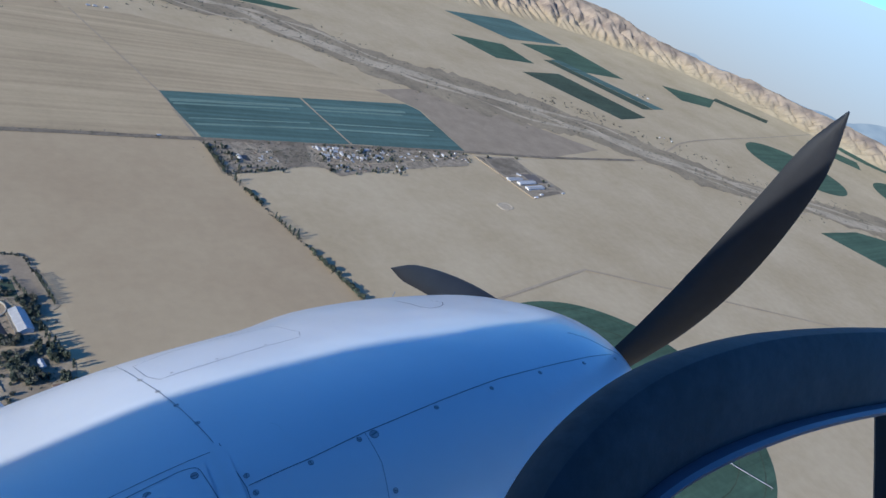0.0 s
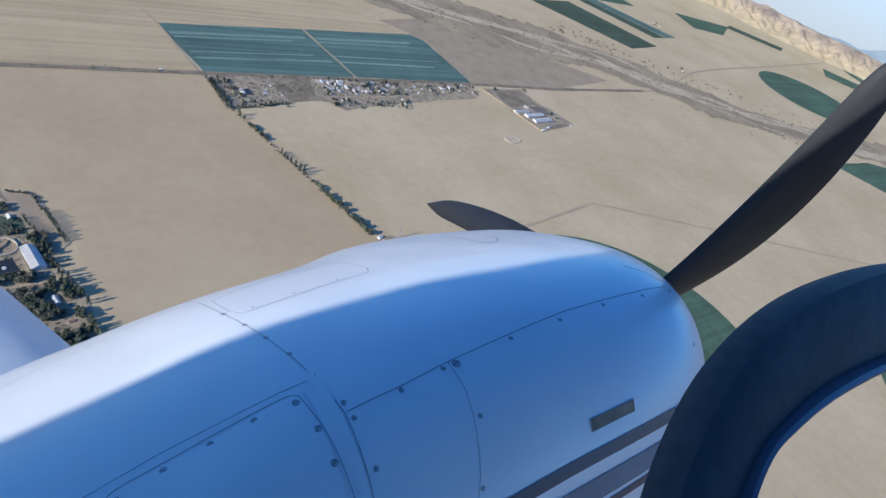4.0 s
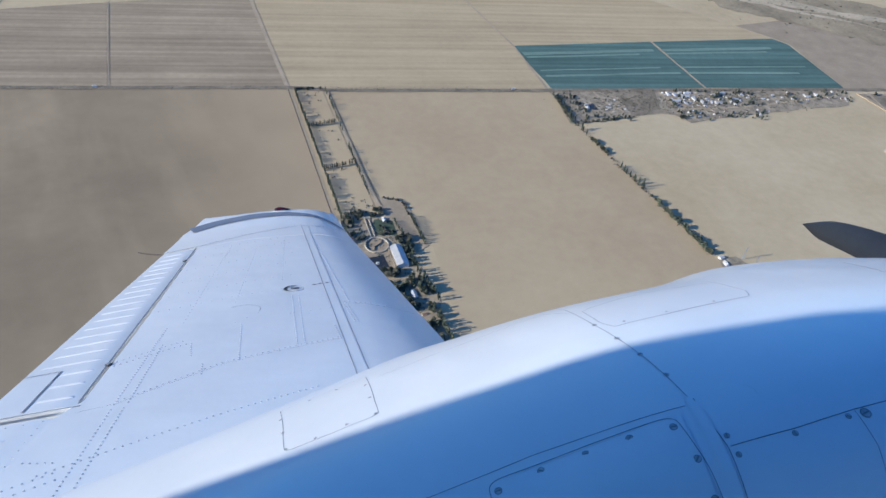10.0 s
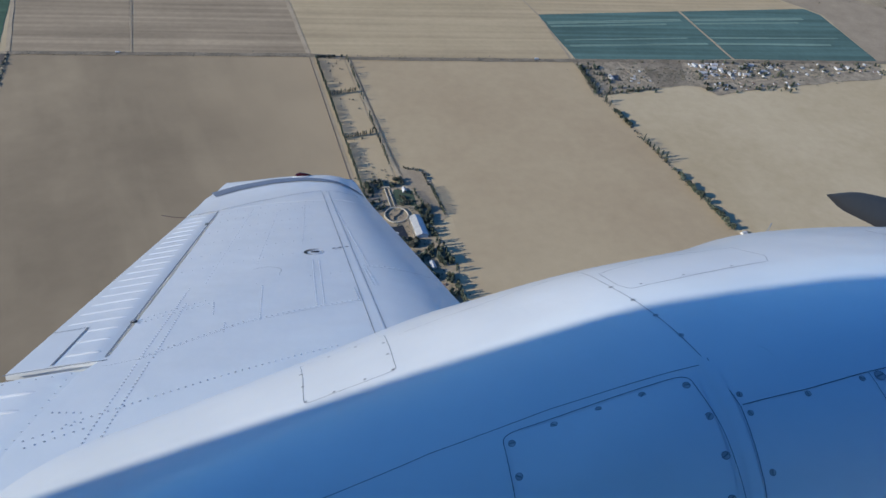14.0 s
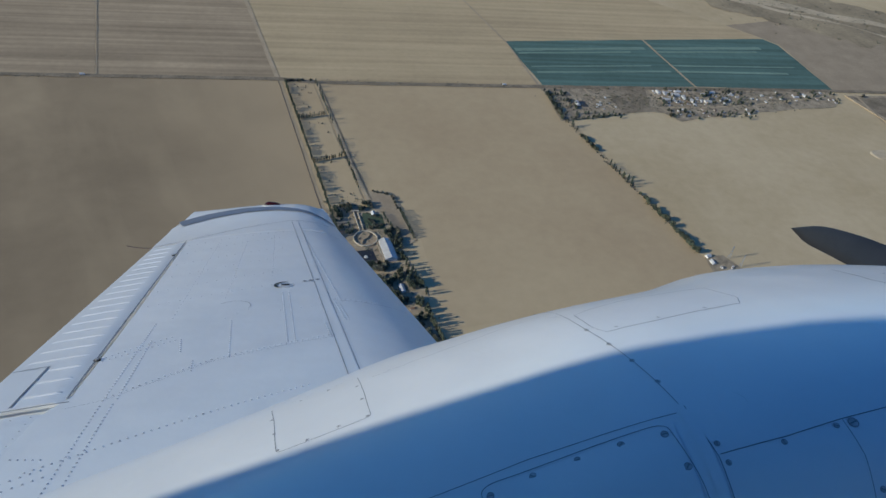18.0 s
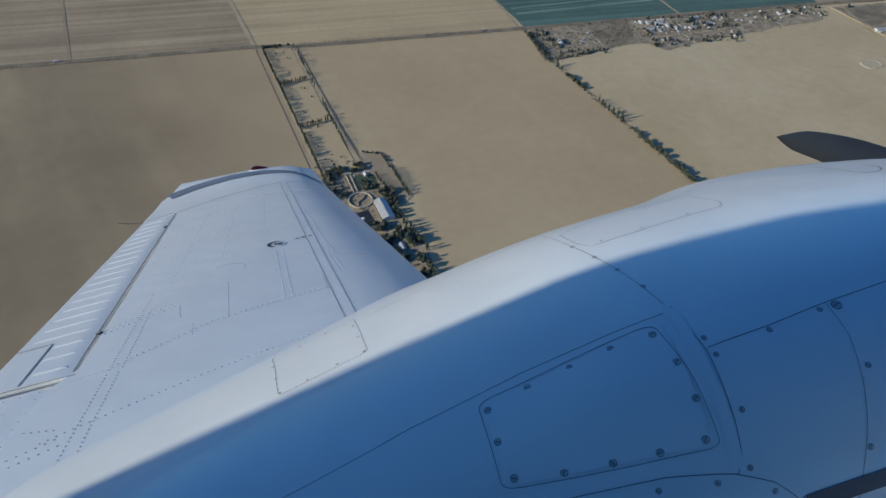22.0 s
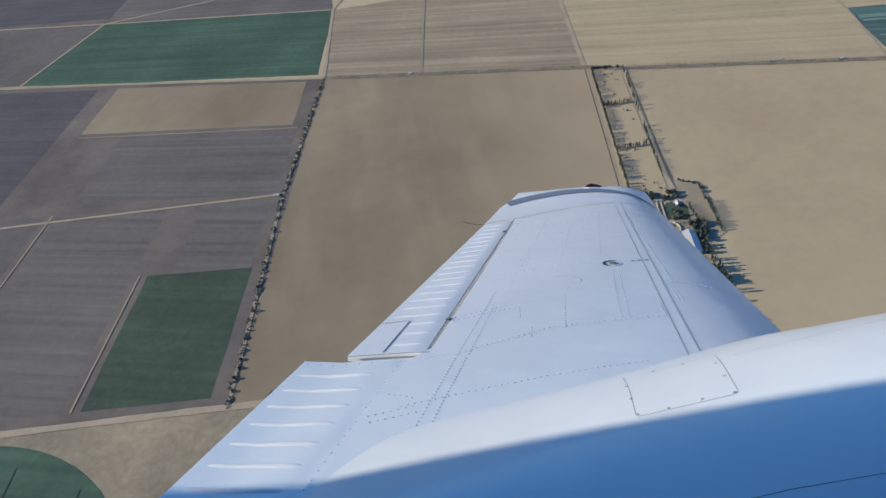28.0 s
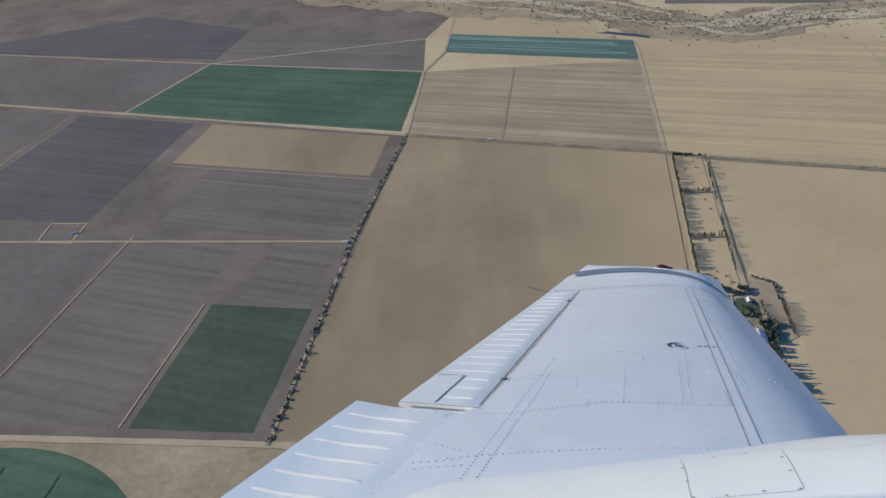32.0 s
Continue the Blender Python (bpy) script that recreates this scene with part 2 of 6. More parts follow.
def curve_between(points):
    """A piecewise smooth function through (x, value) rows."""
    xs, ys = [p[0] for p in points], [p[1] for p in points]

    def at(x):
        if x <= xs[0]:
            return ys[0]
        if x >= xs[-1]:
            return ys[-1]
        i = max(k for k in range(len(xs)) if xs[k] <= x)
        i = min(i, len(xs) - 2)
        h = xs[i + 1] - xs[i]
        s = (x - xs[i]) / h

        def slope(k):
            if k == 0 or k == len(xs) - 1:
                a, b = (0, 1) if k == 0 else (k - 1, k)
                return (ys[b] - ys[a]) / (xs[b] - xs[a])
            return (ys[k + 1] - ys[k - 1]) / (xs[k + 1] - xs[k - 1])
        m0, m1 = slope(i) * h, slope(i + 1) * h
        return (2 * s**3 - 3 * s**2 + 1) * ys[i] + (s**3 - 2 * s**2 + s) * m0 + (-2 * s**3 + 3 * s**2) * ys[i + 1] + (s**3 - s**2) * m1
    return at


M_dusk = field_rows("dark_violet_soil", (0.125, 0.112, 0.108), 10, 1.0, 0.12, 0.3)
M_moss = field_rows("dull_green_crop", (0.075, 0.10, 0.065), 12, 1.0, 0.2, 0.3)

M_dust = material("dusty_trodden_soil", (0.385, 0.302, 0.205), 0.95, 0, 0.12, 0.02, 0.2, spec=0.1)
M_garden = material("dry_garden_soil", (0.385, 0.308, 0.21), 0.95, 0, 0.25, 0.03, 0.25, spec=0.1)
M_yard = material("littered_yard_soil", (0.365, 0.295, 0.205), 0.95, 0, 0.35, 0.05, 0.4, spec=0.1)
M_fallow = material("fallow_soil", (0.17, 0.142, 0.118), 0.95, 0, 0.14, 0.006, 0.05, other=(0.25, 0.205, 0.16), spec=0.1)

# ---- the land ----
EYE_AT, HEADING = (499.0, 414.0), radians(30.3)


def spot(x, y):
    """From land metres to the world, in which the airplane flies along x over the origin."""
    x, y = x - EYE_AT[0], y - EYE_AT[1]
    return Vector((math.cos(HEADING) * x + math.sin(HEADING) * y, -math.sin(HEADING) * x + math.cos(HEADING) * y, 0))


def estate(s, d):
    """Land metres of a place s along the avenue from its far end and d across it."""
    return (-193 + 0.633 * s + 0.774 * d, 1521 - 0.774 * s + 0.633 * d)


def value_noise(x, y, seed):
    xi, yi = np.floor(x).astype(np.int64), np.floor(y).astype(np.int64)
    xf, yf = x - xi, y - yi
    xf, yf = xf * xf * (3 - 2 * xf), yf * yf * (3 - 2 * yf)

    def rnd(a, b):
        h = (a * 374761393 + b * 668265263 + seed * 982451653) & 0xFFFFFFFF
        h = ((h ^ (h >> 13)) * 1274126177) & 0xFFFFFFFF
        return ((h ^ (h >> 16)) & 0xFFFF) / 65535.0
    a, b, c, d = rnd(xi, yi), rnd(xi + 1, yi), rnd(xi, yi + 1), rnd(xi + 1, yi + 1)
    return (a * (1 - xf) + b * xf) * (1 - yf) + (c * (1 - xf) + d * xf) * yf


def ridged(x, y, octaves, seed):
    out, amp, total, weight = 0.0, 1.0, 0.0, 1.0
    for k in range(octaves):
        n = 1 - np.abs(2 * value_noise(x, y, seed + k) - 1)
        n = n * n * weight
        weight = np.clip(n * 1.8, 0.25, 1)
        out, total = out + amp * n, total + amp
        x, y, amp = x * 2.03 + 17.3, y * 2.03 - 9.1, amp * 0.52
    return out / total


FOOT = [(-180, 4500), (-90, 4550), (-50, 4500), (-40, 4350), (-26, 4080), (-12, 3680), (-4, 3400), (4, 3200), (10, 3190), (23, 3280), (32, 3480), (37, 3820), (46, 4400), (60, 4600), (180, 4550)]
CREST = [(-180, 200), (-90, 420), (-75, 560), (-62, 640), (-56, 590), (-50, 520), (-45, 470), (-40, 410), (-35, 380), (-25, 340), (-18, 310), (-11, 280), (0, 250), (14, 230), (26, 200), (36, 170), (46, 110), (56, 60), (72, 50), (82, 90), (92, 190), (102, 230), (180, 200)]


def rough_hills(x, y):
    """Ranges all round before the rain has cut them: broad crests over a wandering foot line, and how far up the slope each place lies."""
    r, a = np.hypot(x, y), np.degrees(np.arctan2(x, y))
    wob = 420 * (value_noise(x / 620, y / 620, 3) - 0.5) + 150 * (value_noise(x / 170, y / 170, 5) - 0.5)
    foot = np.interp(a, [p[0] for p in FOOT], [p[1] for p in FOOT]) + wob
    crest = np.interp(a, [p[0] for p in CREST], [p[1] for p in CREST])
    s = np.clip((r - foot) / (4860 - foot), 0, 1)
    wx, wy = x + 160 * value_noise(x / 330, y / 330, 41), y + 160 * value_noise(x / 330, y / 330, 43)
    rid = ridged(wx / 600, wy / 600, 5, 11)
    return crest * s ** 0.75 * (0.72 + 0.42 * rid) * 1.12 + np.clip(s * 6, 0, 1) * (10 * value_noise(x / 45, y / 45, 91) + 5 * value_noise(x / 17, y / 17, 92)), s


def erode(h, s, dx, steps=14, cut=0.018):
    """Rain-cut valleys: each place drains to its lowest neighbour, and the streams wear the slopes down."""
    m, n = h.shape
    goal = h.copy()
    h = goal * 0.35
    idx = np.arange(m * n).reshape(m, n)
    for step in range(steps):
        h = np.where(s > 0, h + goal * 0.95 / steps, h)
        pad = np.pad(h, 1, mode="edge")
        best, rec = np.zeros_like(h), idx.copy()
        ipad = np.pad(idx, 1, mode="edge")
        for di in (-1, 0, 1):
            for dj in (-1, 0, 1):
                if di or dj:
                    fall = (h - pad[1 + di:m + 1 + di, 1 + dj:n + 1 + dj]) / math.hypot(di, dj)
                    up = fall > best
                    best, rec = np.where(up, fall, best), np.where(up, ipad[1 + di:m + 1 + di, 1 + dj:n + 1 + dj], rec)
        live = np.flatnonzero((s.ravel() > 0))
        order = live[np.argsort(h.ravel()[live])].tolist()
        rc, area, flat = rec.ravel().tolist(), [1.0] * (m * n), h.ravel().tolist()
        for k in reversed(order):
            if rc[k] != k:
                area[rc[k]] += area[k]
        for k in order:
            q = rc[k]
            if q != k:
                f = cut * dx * math.sqrt(area[k])
                low = flat[q]
                if flat[k] > low:
                    flat[k] = (flat[k] + f * low) / (1 + f)
        h = np.array(flat).reshape(m, n)
    soft = np.pad(h, 1, mode="edge")
    return np.where(s > 0, 0.76 * h + 0.06 * (soft[:-2, 1:-1] + soft[2:, 1:-1] + soft[1:-1, :-2] + soft[1:-1, 2:]), h)


def build_ground():
    """One sheet from the middle to the far hills, finer where the hills face the airplane."""
    fine, coarse = np.linspace(-62, 88, 1050), np.linspace(88, 298, 150)[1:-1]
    az = np.radians(np.concatenate([fine, coarse]))
    rr = np.concatenate([np.linspace(5, 2250, 30), np.linspace(2262, 4955, 230)])
    n, m = len(az), len(rr)
    R, Z = np.meshgrid(rr, az, indexing="ij")
    gx, gy = R * np.sin(Z), R * np.cos(Z)
    gz, slope = rough_hills(gx, gy)
    gz[30:, :1050] = erode(gz[30:, :1050], slope[30:, :1050], 11.0)
    verts = np.stack([gx, gy, gz], -1).reshape(-1, 3)
    i, k = np.meshgrid(np.arange(m - 1), np.arange(n), indexing="ij")
    kn = (k + 1) % n
    q = np.stack([i * n + k, (i + 1) * n + k, (i + 1) * n + kn, i * n + kn], -1).reshape(-1, 4)[:, ::-1]
    me = bpy.data.meshes.new("ground")
    me.vertices.add(len(verts))
    me.vertices.foreach_set("co", verts.ravel())
    cap = np.arange(n)[::-1]
    loops = np.concatenate([q.ravel(), cap])
    me.loops.add(len(loops))
    me.loops.foreach_set("vertex_index", loops.astype(np.int32))
    me.polygons.add(len(q) + 1)
    me.polygons.foreach_set("loop_start", np.append(np.arange(0, q.size, 4), q.size).astype(np.int32))
    me.polygons.foreach_set("use_smooth", np.ones(len(q) + 1, bool))
    me.update(calc_edges=True)
    me.materials.append(M_sand)
    tagged(new("ground", me), "dry tan desert valley floor rising into bare eroded hills", "ground", kind="structure")


build_ground()


def haze_wall():
    """A glowing wall behind all hills; horizon haze is painted on it by height."""
    m = bpy.data.materials.new("painted_haze")
    m.use_nodes = True
    n, l = m.node_tree.nodes, m.node_tree.links
    n.remove(n["Principled BSDF"])
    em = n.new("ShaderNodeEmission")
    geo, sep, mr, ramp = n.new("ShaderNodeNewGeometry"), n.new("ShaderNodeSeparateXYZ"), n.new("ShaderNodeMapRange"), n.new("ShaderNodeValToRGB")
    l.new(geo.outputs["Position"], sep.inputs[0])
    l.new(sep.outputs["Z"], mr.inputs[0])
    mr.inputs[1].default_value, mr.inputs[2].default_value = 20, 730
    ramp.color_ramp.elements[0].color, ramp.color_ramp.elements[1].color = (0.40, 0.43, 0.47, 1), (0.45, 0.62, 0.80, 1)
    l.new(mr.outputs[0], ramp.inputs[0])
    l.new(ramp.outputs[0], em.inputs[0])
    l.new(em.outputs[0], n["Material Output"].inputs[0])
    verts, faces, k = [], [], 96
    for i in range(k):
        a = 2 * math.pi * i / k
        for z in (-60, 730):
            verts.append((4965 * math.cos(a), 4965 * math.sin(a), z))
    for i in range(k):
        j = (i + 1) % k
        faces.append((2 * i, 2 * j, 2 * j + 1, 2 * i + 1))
    tagged(new("backdrop", mesh_from("backdrop", verts, faces, m)), "glowing backdrop wall with pale blue-grey horizon haze painted on", "backdrop", kind="structure")


haze_wall()


def far_range():
    """A flat glowing outline of mountains beyond the plain, with blue haze painted in."""
    m = bpy.data.materials.new("haze_painted_mountains")
    m.use_nodes = True
    n, l = m.node_tree.nodes, m.node_tree.links
    n.remove(n["Principled BSDF"])
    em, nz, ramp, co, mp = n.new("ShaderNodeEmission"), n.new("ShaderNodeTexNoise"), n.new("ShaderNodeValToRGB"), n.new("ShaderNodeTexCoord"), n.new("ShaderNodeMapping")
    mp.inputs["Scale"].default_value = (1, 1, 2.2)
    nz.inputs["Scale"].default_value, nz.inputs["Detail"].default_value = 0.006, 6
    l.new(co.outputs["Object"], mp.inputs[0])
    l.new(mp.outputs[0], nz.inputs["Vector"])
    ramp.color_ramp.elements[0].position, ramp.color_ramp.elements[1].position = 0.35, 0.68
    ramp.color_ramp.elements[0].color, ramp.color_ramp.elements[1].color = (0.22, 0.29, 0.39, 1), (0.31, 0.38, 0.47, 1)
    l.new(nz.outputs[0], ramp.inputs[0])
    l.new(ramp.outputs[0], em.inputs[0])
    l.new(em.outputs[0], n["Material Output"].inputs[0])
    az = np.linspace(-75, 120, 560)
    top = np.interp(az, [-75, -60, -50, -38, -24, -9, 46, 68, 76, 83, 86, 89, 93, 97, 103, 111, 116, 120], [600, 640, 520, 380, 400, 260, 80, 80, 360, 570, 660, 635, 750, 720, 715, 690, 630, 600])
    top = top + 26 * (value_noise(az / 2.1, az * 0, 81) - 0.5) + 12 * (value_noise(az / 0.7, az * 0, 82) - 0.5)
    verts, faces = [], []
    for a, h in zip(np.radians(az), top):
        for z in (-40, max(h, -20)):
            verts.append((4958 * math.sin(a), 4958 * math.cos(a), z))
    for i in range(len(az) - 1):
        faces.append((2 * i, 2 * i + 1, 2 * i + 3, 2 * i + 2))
    tagged(new("backdrop_mountains", mesh_from("backdrop_mountains", verts, faces, m)), "flat glowing outline of far mountains with blue haze painted in", "backdrop", kind="structure")


far_range()
LEVEL = [0.25]


def sheet(name, corners, mat, label, category="field", lift=None, ragged=0.0):
    """A flat piece of land on the ground: corners in land metres; each edge is cut in short uneven lengths."""
    if lift is None:
        LEVEL[0] += 0.005
        lift = LEVEL[0]
    pts = [spot(*c) for c in corners]
    out = []
    for a, b in zip(pts, pts[1:] + pts[:1]):
        k = max(1, int((b - a).length / 40))
        side = Vector((-(b - a).y, (b - a).x, 0)).normalized()
        for i in range(k):
            p = a.lerp(b, i / k)
            if ragged:
                p = p + side * random.uniform(-ragged, ragged)
            elif i:
                p = p + side * random.uniform(-1.0, 1.0)
            out.append((p.x, p.y, lift))
    bm = bmesh.new()
    f = bm.faces.new([bm.verts.new(p) for p in out])
    f.normal_update()
    if f.normal.z < 0:
        f.normal_flip()
    bmesh.ops.triangulate(bm, faces=[f])
    ob = new(name, bm_mesh(name, bm, mat))
    return tagged(ob, label, category, kind="structure")


def disc(name, cx, cy, r, mat, label):
    return sheet(name, [(cx + r * math.cos(a), cy + r * math.sin(a)) for a in np.linspace(0, 2 * math.pi, 90, endpoint=False)], mat, label)


def track(name, pts, width, mat, label, category="road", lift=0.78, smooth=True):
    """A road or canal strip along land points, in metres wide."""
    p = [spot(*q) for q in pts]
    line = []
    for i in range(len(p) - 1):
        k = max(1, int((p[i + 1] - p[i]).length / 25))
        for j in range(k):
            s = j / k
            if smooth and len(p) > 2:
                a, b = p[max(0, i - 1)], p[min(len(p) - 1, i + 2)]
                m0, m1 = (p[i + 1] - a) / 2, (b - p[i]) / 2
                line.append((2 * s**3 - 3 * s**2 + 1) * p[i] + (s**3 - 2 * s**2 + s) * m0 + (-2 * s**3 + 3 * s**2) * p[i + 1] + (s**3 - s**2) * m1)
            else:
                line.append(p[i].lerp(p[i + 1], s))
    line.append(p[-1])
    verts, faces = [], []
    LEVEL[0] += 0.001
    for i, c in enumerate(line):
        d = (line[min(i + 1, len(line) - 1)] - line[max(i - 1, 0)]).normalized()
        s = Vector((-d.y, d.x, 0))
        w = (width(i / max(1, len(line) - 1)) if callable(width) else width) / 2
        for sg in (-1, 1):
            v = c + s * sg * w * random.uniform(0.85, 1.15)
            verts.append((v.x, v.y, lift + LEVEL[0] * 0.1))
    for i in range(len(line) - 1):
        faces.append((2 * i, 2 * i + 1, 2 * i + 3, 2 * i + 2))
    return tagged(new(name, mesh_from(name, verts, faces, mat)), label, category, kind="structure")


# fields round the estate, in land metres
L1, A0, A2, NN, OO, CC, DD, EB = (-665, 1236), (-193, 1521), (-123, 1551), (-405, 909), (-111, 579), (279, 1792), (705, 1320), (285, 945)
TR, TA, TL, TS = (-532, 1905), (-1001, 1640), (-1109, 1755), (-635, 2018)
GL, GF, GC, GR, GK = (147, 1975), (444, 2194), (594, 1997), (907, 2175), (738, 2408)
SQR, SQT, SQ4 = (-932, 1507), (-1504, 1160), (-1345, 843)
FAR_B, FAR_R = (-2823, -39), (-2049, -1205)


def mixed(a, b, s):
    return (a[0] + (b[0] - a[0]) * s, a[1] + (b[1] - a[1]) * s)


def quad(a, b, c, d, s0, s1, t0, t1):
    """A piece of a four-cornered stretch of land, by fractions along a-b (s) and towards d-c (t)."""
    def at(s, t):
        return mixed(mixed(a, b, s), mixed(d, c, s), t)
    return [at(s0, t0), at(s1, t0), at(s1, t1), at(s0, t1)]


def west(s0, s1, t0, t1):
    """Land west of the tree-lined road: s from the pivots' road to the highway, t away from the trees."""
    return quad(OO, L1, FAR_B, FAR_R, s0, s1, t0, t1)


sheet("field", [(-40, 500), L1, FAR_B, (-3900, 700), (-4200, -900), (-3000, -2600), (-2500, -1660), FAR_R, (-926, -191)], M_fallow, "wide dark fallow land crossed by farm lanes")
sheet("field", [OO, (-926, -191), FAR_R, (-2500, -1660), (-3000, -2600), (-1400, -2600), (700, 100), (420, 850), EB], M_bank, "dry olive-tan ground round the pivot fields")
sheet("field", [(-2823, -39), SQ4, SQT, (-1136, 1682), (-1266, 1924), (-2300, 1700), (-3900, 1150), (-3900, 700)], M_fallow, "dark fallow land between the highway and the river")
def paled_from(m, colour, a, b, reach, amount):
    """A paler colour over soil from the line a-b of land points, thinning out unevenly within its reach in metres."""
    n, l = m.node_tree.nodes, m.node_tree.links
    shader = n["Principled BSDF"]
    src = shader.inputs["Base Color"].links[0].from_socket
    p, q = spot(*a), spot(*b)
    turn = math.atan2((q - p).y, (q - p).x)
    side = -math.sin(turn) * p.x + math.cos(turn) * p.y
    co, rt, sep, nz, add, mr, mix = n.new("ShaderNodeTexCoord"), n.new("ShaderNodeVectorRotate"), n.new("ShaderNodeSeparateXYZ"), n.new("ShaderNodeTexNoise"), n.new("ShaderNodeMath"), n.new("ShaderNodeMapRange"), n.new("ShaderNodeMix")
    rt.rotation_type, rt.inputs["Angle"].default_value = "Z_AXIS", -turn
    nz.inputs["Scale"].default_value, nz.inputs["Detail"].default_value = 0.004, 4.0
    add.operation = "MULTIPLY_ADD"
    add.inputs[1].default_value = reach * 1.2
    mr.interpolation_type = "SMOOTHSTEP"
    mr.inputs[1].default_value, mr.inputs[2].default_value = side + reach * 0.4, side + reach * 1.6
    mr.inputs[3].default_value, mr.inputs[4].default_value = amount, 0.0
    mix.data_type = "RGBA"
    mix.inputs[7].default_value = (*colour, 1)
    l.new(co.outputs["Object"], rt.inputs["Vector"])
    l.new(rt.outputs[0], sep.inputs[0])
    l.new(co.outputs["Object"], nz.inputs["Vector"])
    l.new(nz.outputs[0], add.inputs[0])
    l.new(sep.outputs["Y"], add.inputs[2])
    l.new(add.outputs[0], mr.inputs[0])
    l.new(mr.outputs[0], mix.inputs[0])
    l.new(src, mix.inputs[6])
    l.new(mix.outputs[2], shader.inputs["Base Color"])


M_big_field = wisps(material("bare_brown_field", (0.27, 0.205, 0.13), 0.95, 0, 0.10, 0.0021, 0.016, other=(0.40, 0.305, 0.19), spec=0.1), (0.50, 0.385, 0.238), -72, 0.5)
paled_from(M_big_field, (0.485, 0.365, 0.222), EB, A0, 330, 0.85)
sheet("field", [L1, A0, EB, OO], M_big_field, "large bare brown field with pale dusty patches beside the avenue")
sheet("field", [A2, CC, mixed(CC, DD, 0.98), (DD[0] - 8, DD[1] - 14), (352, 1040), (245, 1200), (168, 1280), (130, 1268)], M_tan, "bare light brown field between the estate and a tree row")
sheet("field", [L1, mixed(L1, A0, 0.39), mixed(SQR, TR, 0.42), SQR], M_plough, "ploughed brown field with close furrow stripes")
sheet("field", [mixed(L1, A0, 0.40), A0, TR, mixed(SQR, TR, 0.43)], M_plough, "ploughed brown field with furrow stripes and a dark track")
sheet("field", [A0, CC, GL, (-174, 2321), TR], M_stubble, "pale stubble field with faint rows")
sheet("field", [TR, mixed(TR, (-174, 2321), 0.98), (-230, 2370), (-470, 2190), TS], M_tan, "dry tan strip beside the river scrub")
sheet("field", [GL, (-174, 2321), (-60, 2420), (330, 2520), (640, 2440), GK, GF], M_stubble, "dry stubble field beside the river scrub")
sheet("field", [(288, 1799), GL, GF, GC], M_teal, "blue-green crop field with pale watering streaks")
sheet("field", [(598, 2000), (448, 2197), GK, (779, 2390), GR], M_teal, "blue-green crop field with a clipped corner")
sheet("field", [GR, (782, 2394), (740, 2412), (640, 2445), (760, 2570), (1120, 2600), (1420, 2560), (1187, 2335)], M_dust, "dry greyish fallow land beside the river scrub")
sheet("field", [TA, TL, TS, TR], M_teal, "long dark blue-green crop field")
sheet("field", [SQ4, SQT, SQR, (-690, 1240)], M_green, "square bright green crop field by the crossroads")
sheet("field", [(-1136, 1682), TL, TS, (-748, 2013), (-902, 2143), (-1266, 1924)], M_tan, "dry tan field by the river")
sheet("field", [SQT, (-1666, 1397), (-1136, 1682), SQR], M_plough_dark, "dark ploughed field beside the green square")
# plots west of the tree-lined road
for s0, s1, t0, t1, m, label in (
        (0.02, 0.30, 0.01, 0.075, M_moss, "narrow dull green crop strip along the tree-lined road"), (0.30, 0.50, 0.012, 0.06, M_plough_dark, "brown ploughed strip beside the tree-lined road"),
        (0.02, 0.49, 0.085, 0.165, M_plough_dark, "dark tilled field with faint rows"), (0.02, 0.49, 0.175, 0.29, M_grey_soil, "dark grey-brown tilled field"),
        (0.02, 0.25, 0.30, 0.47, M_plough_dark, "dark tilled plot beyond the farm road"), (0.26, 0.49, 0.30, 0.47, M_dusk, "dark violet-brown tilled plot"),
        (0.02, 0.24, 0.48, 0.80, M_moss, "dull green plot among dark fields"), (0.26, 0.49, 0.49, 0.63, M_dusk, "wide dark violet-brown plot"), (0.26, 0.49, 0.64, 0.98, M_moss, "far dull green plot among dark fields"),
        (0.02, 0.24, 0.82, 0.99, M_grey_soil, "far dark grey plot"),
        (0.52, 0.76, 0.01, 0.16, M_plough_dark, "brown tilled field beside the tree-lined road"), (0.52, 0.98, 0.22, 0.36, M_dusk, "dark violet-brown tilled plot"),
        (0.78, 0.985, 0.015, 0.20, M_brown, "small dry tan plot by the highway"), (0.52, 0.98, 0.375, 0.50, M_grey_soil, "wide dark field between farm lanes"),
        (0.52, 0.72, 0.52, 0.60, M_moss, "dull green strip among dark plots"), (0.73, 0.98, 0.51, 0.60, M_dusk, "dark violet-brown plot by the highway"),
        (0.52, 0.96, 0.61, 0.67, M_green, "thin green crop strip among dark plots"), (0.52, 0.80, 0.69, 0.82, M_grey_soil, "far dark grey plot"),
        (0.81, 0.98, 0.69, 0.80, M_dusk, "far dark violet plot by the highway"), (0.52, 0.76, 0.84, 0.99, M_moss, "far dull green plot"), (0.78, 0.98, 0.82, 0.98, M_plough_dark, "far dark tilled plot")):
    sheet("field", west(s0, s1, t0, t1), m, label)
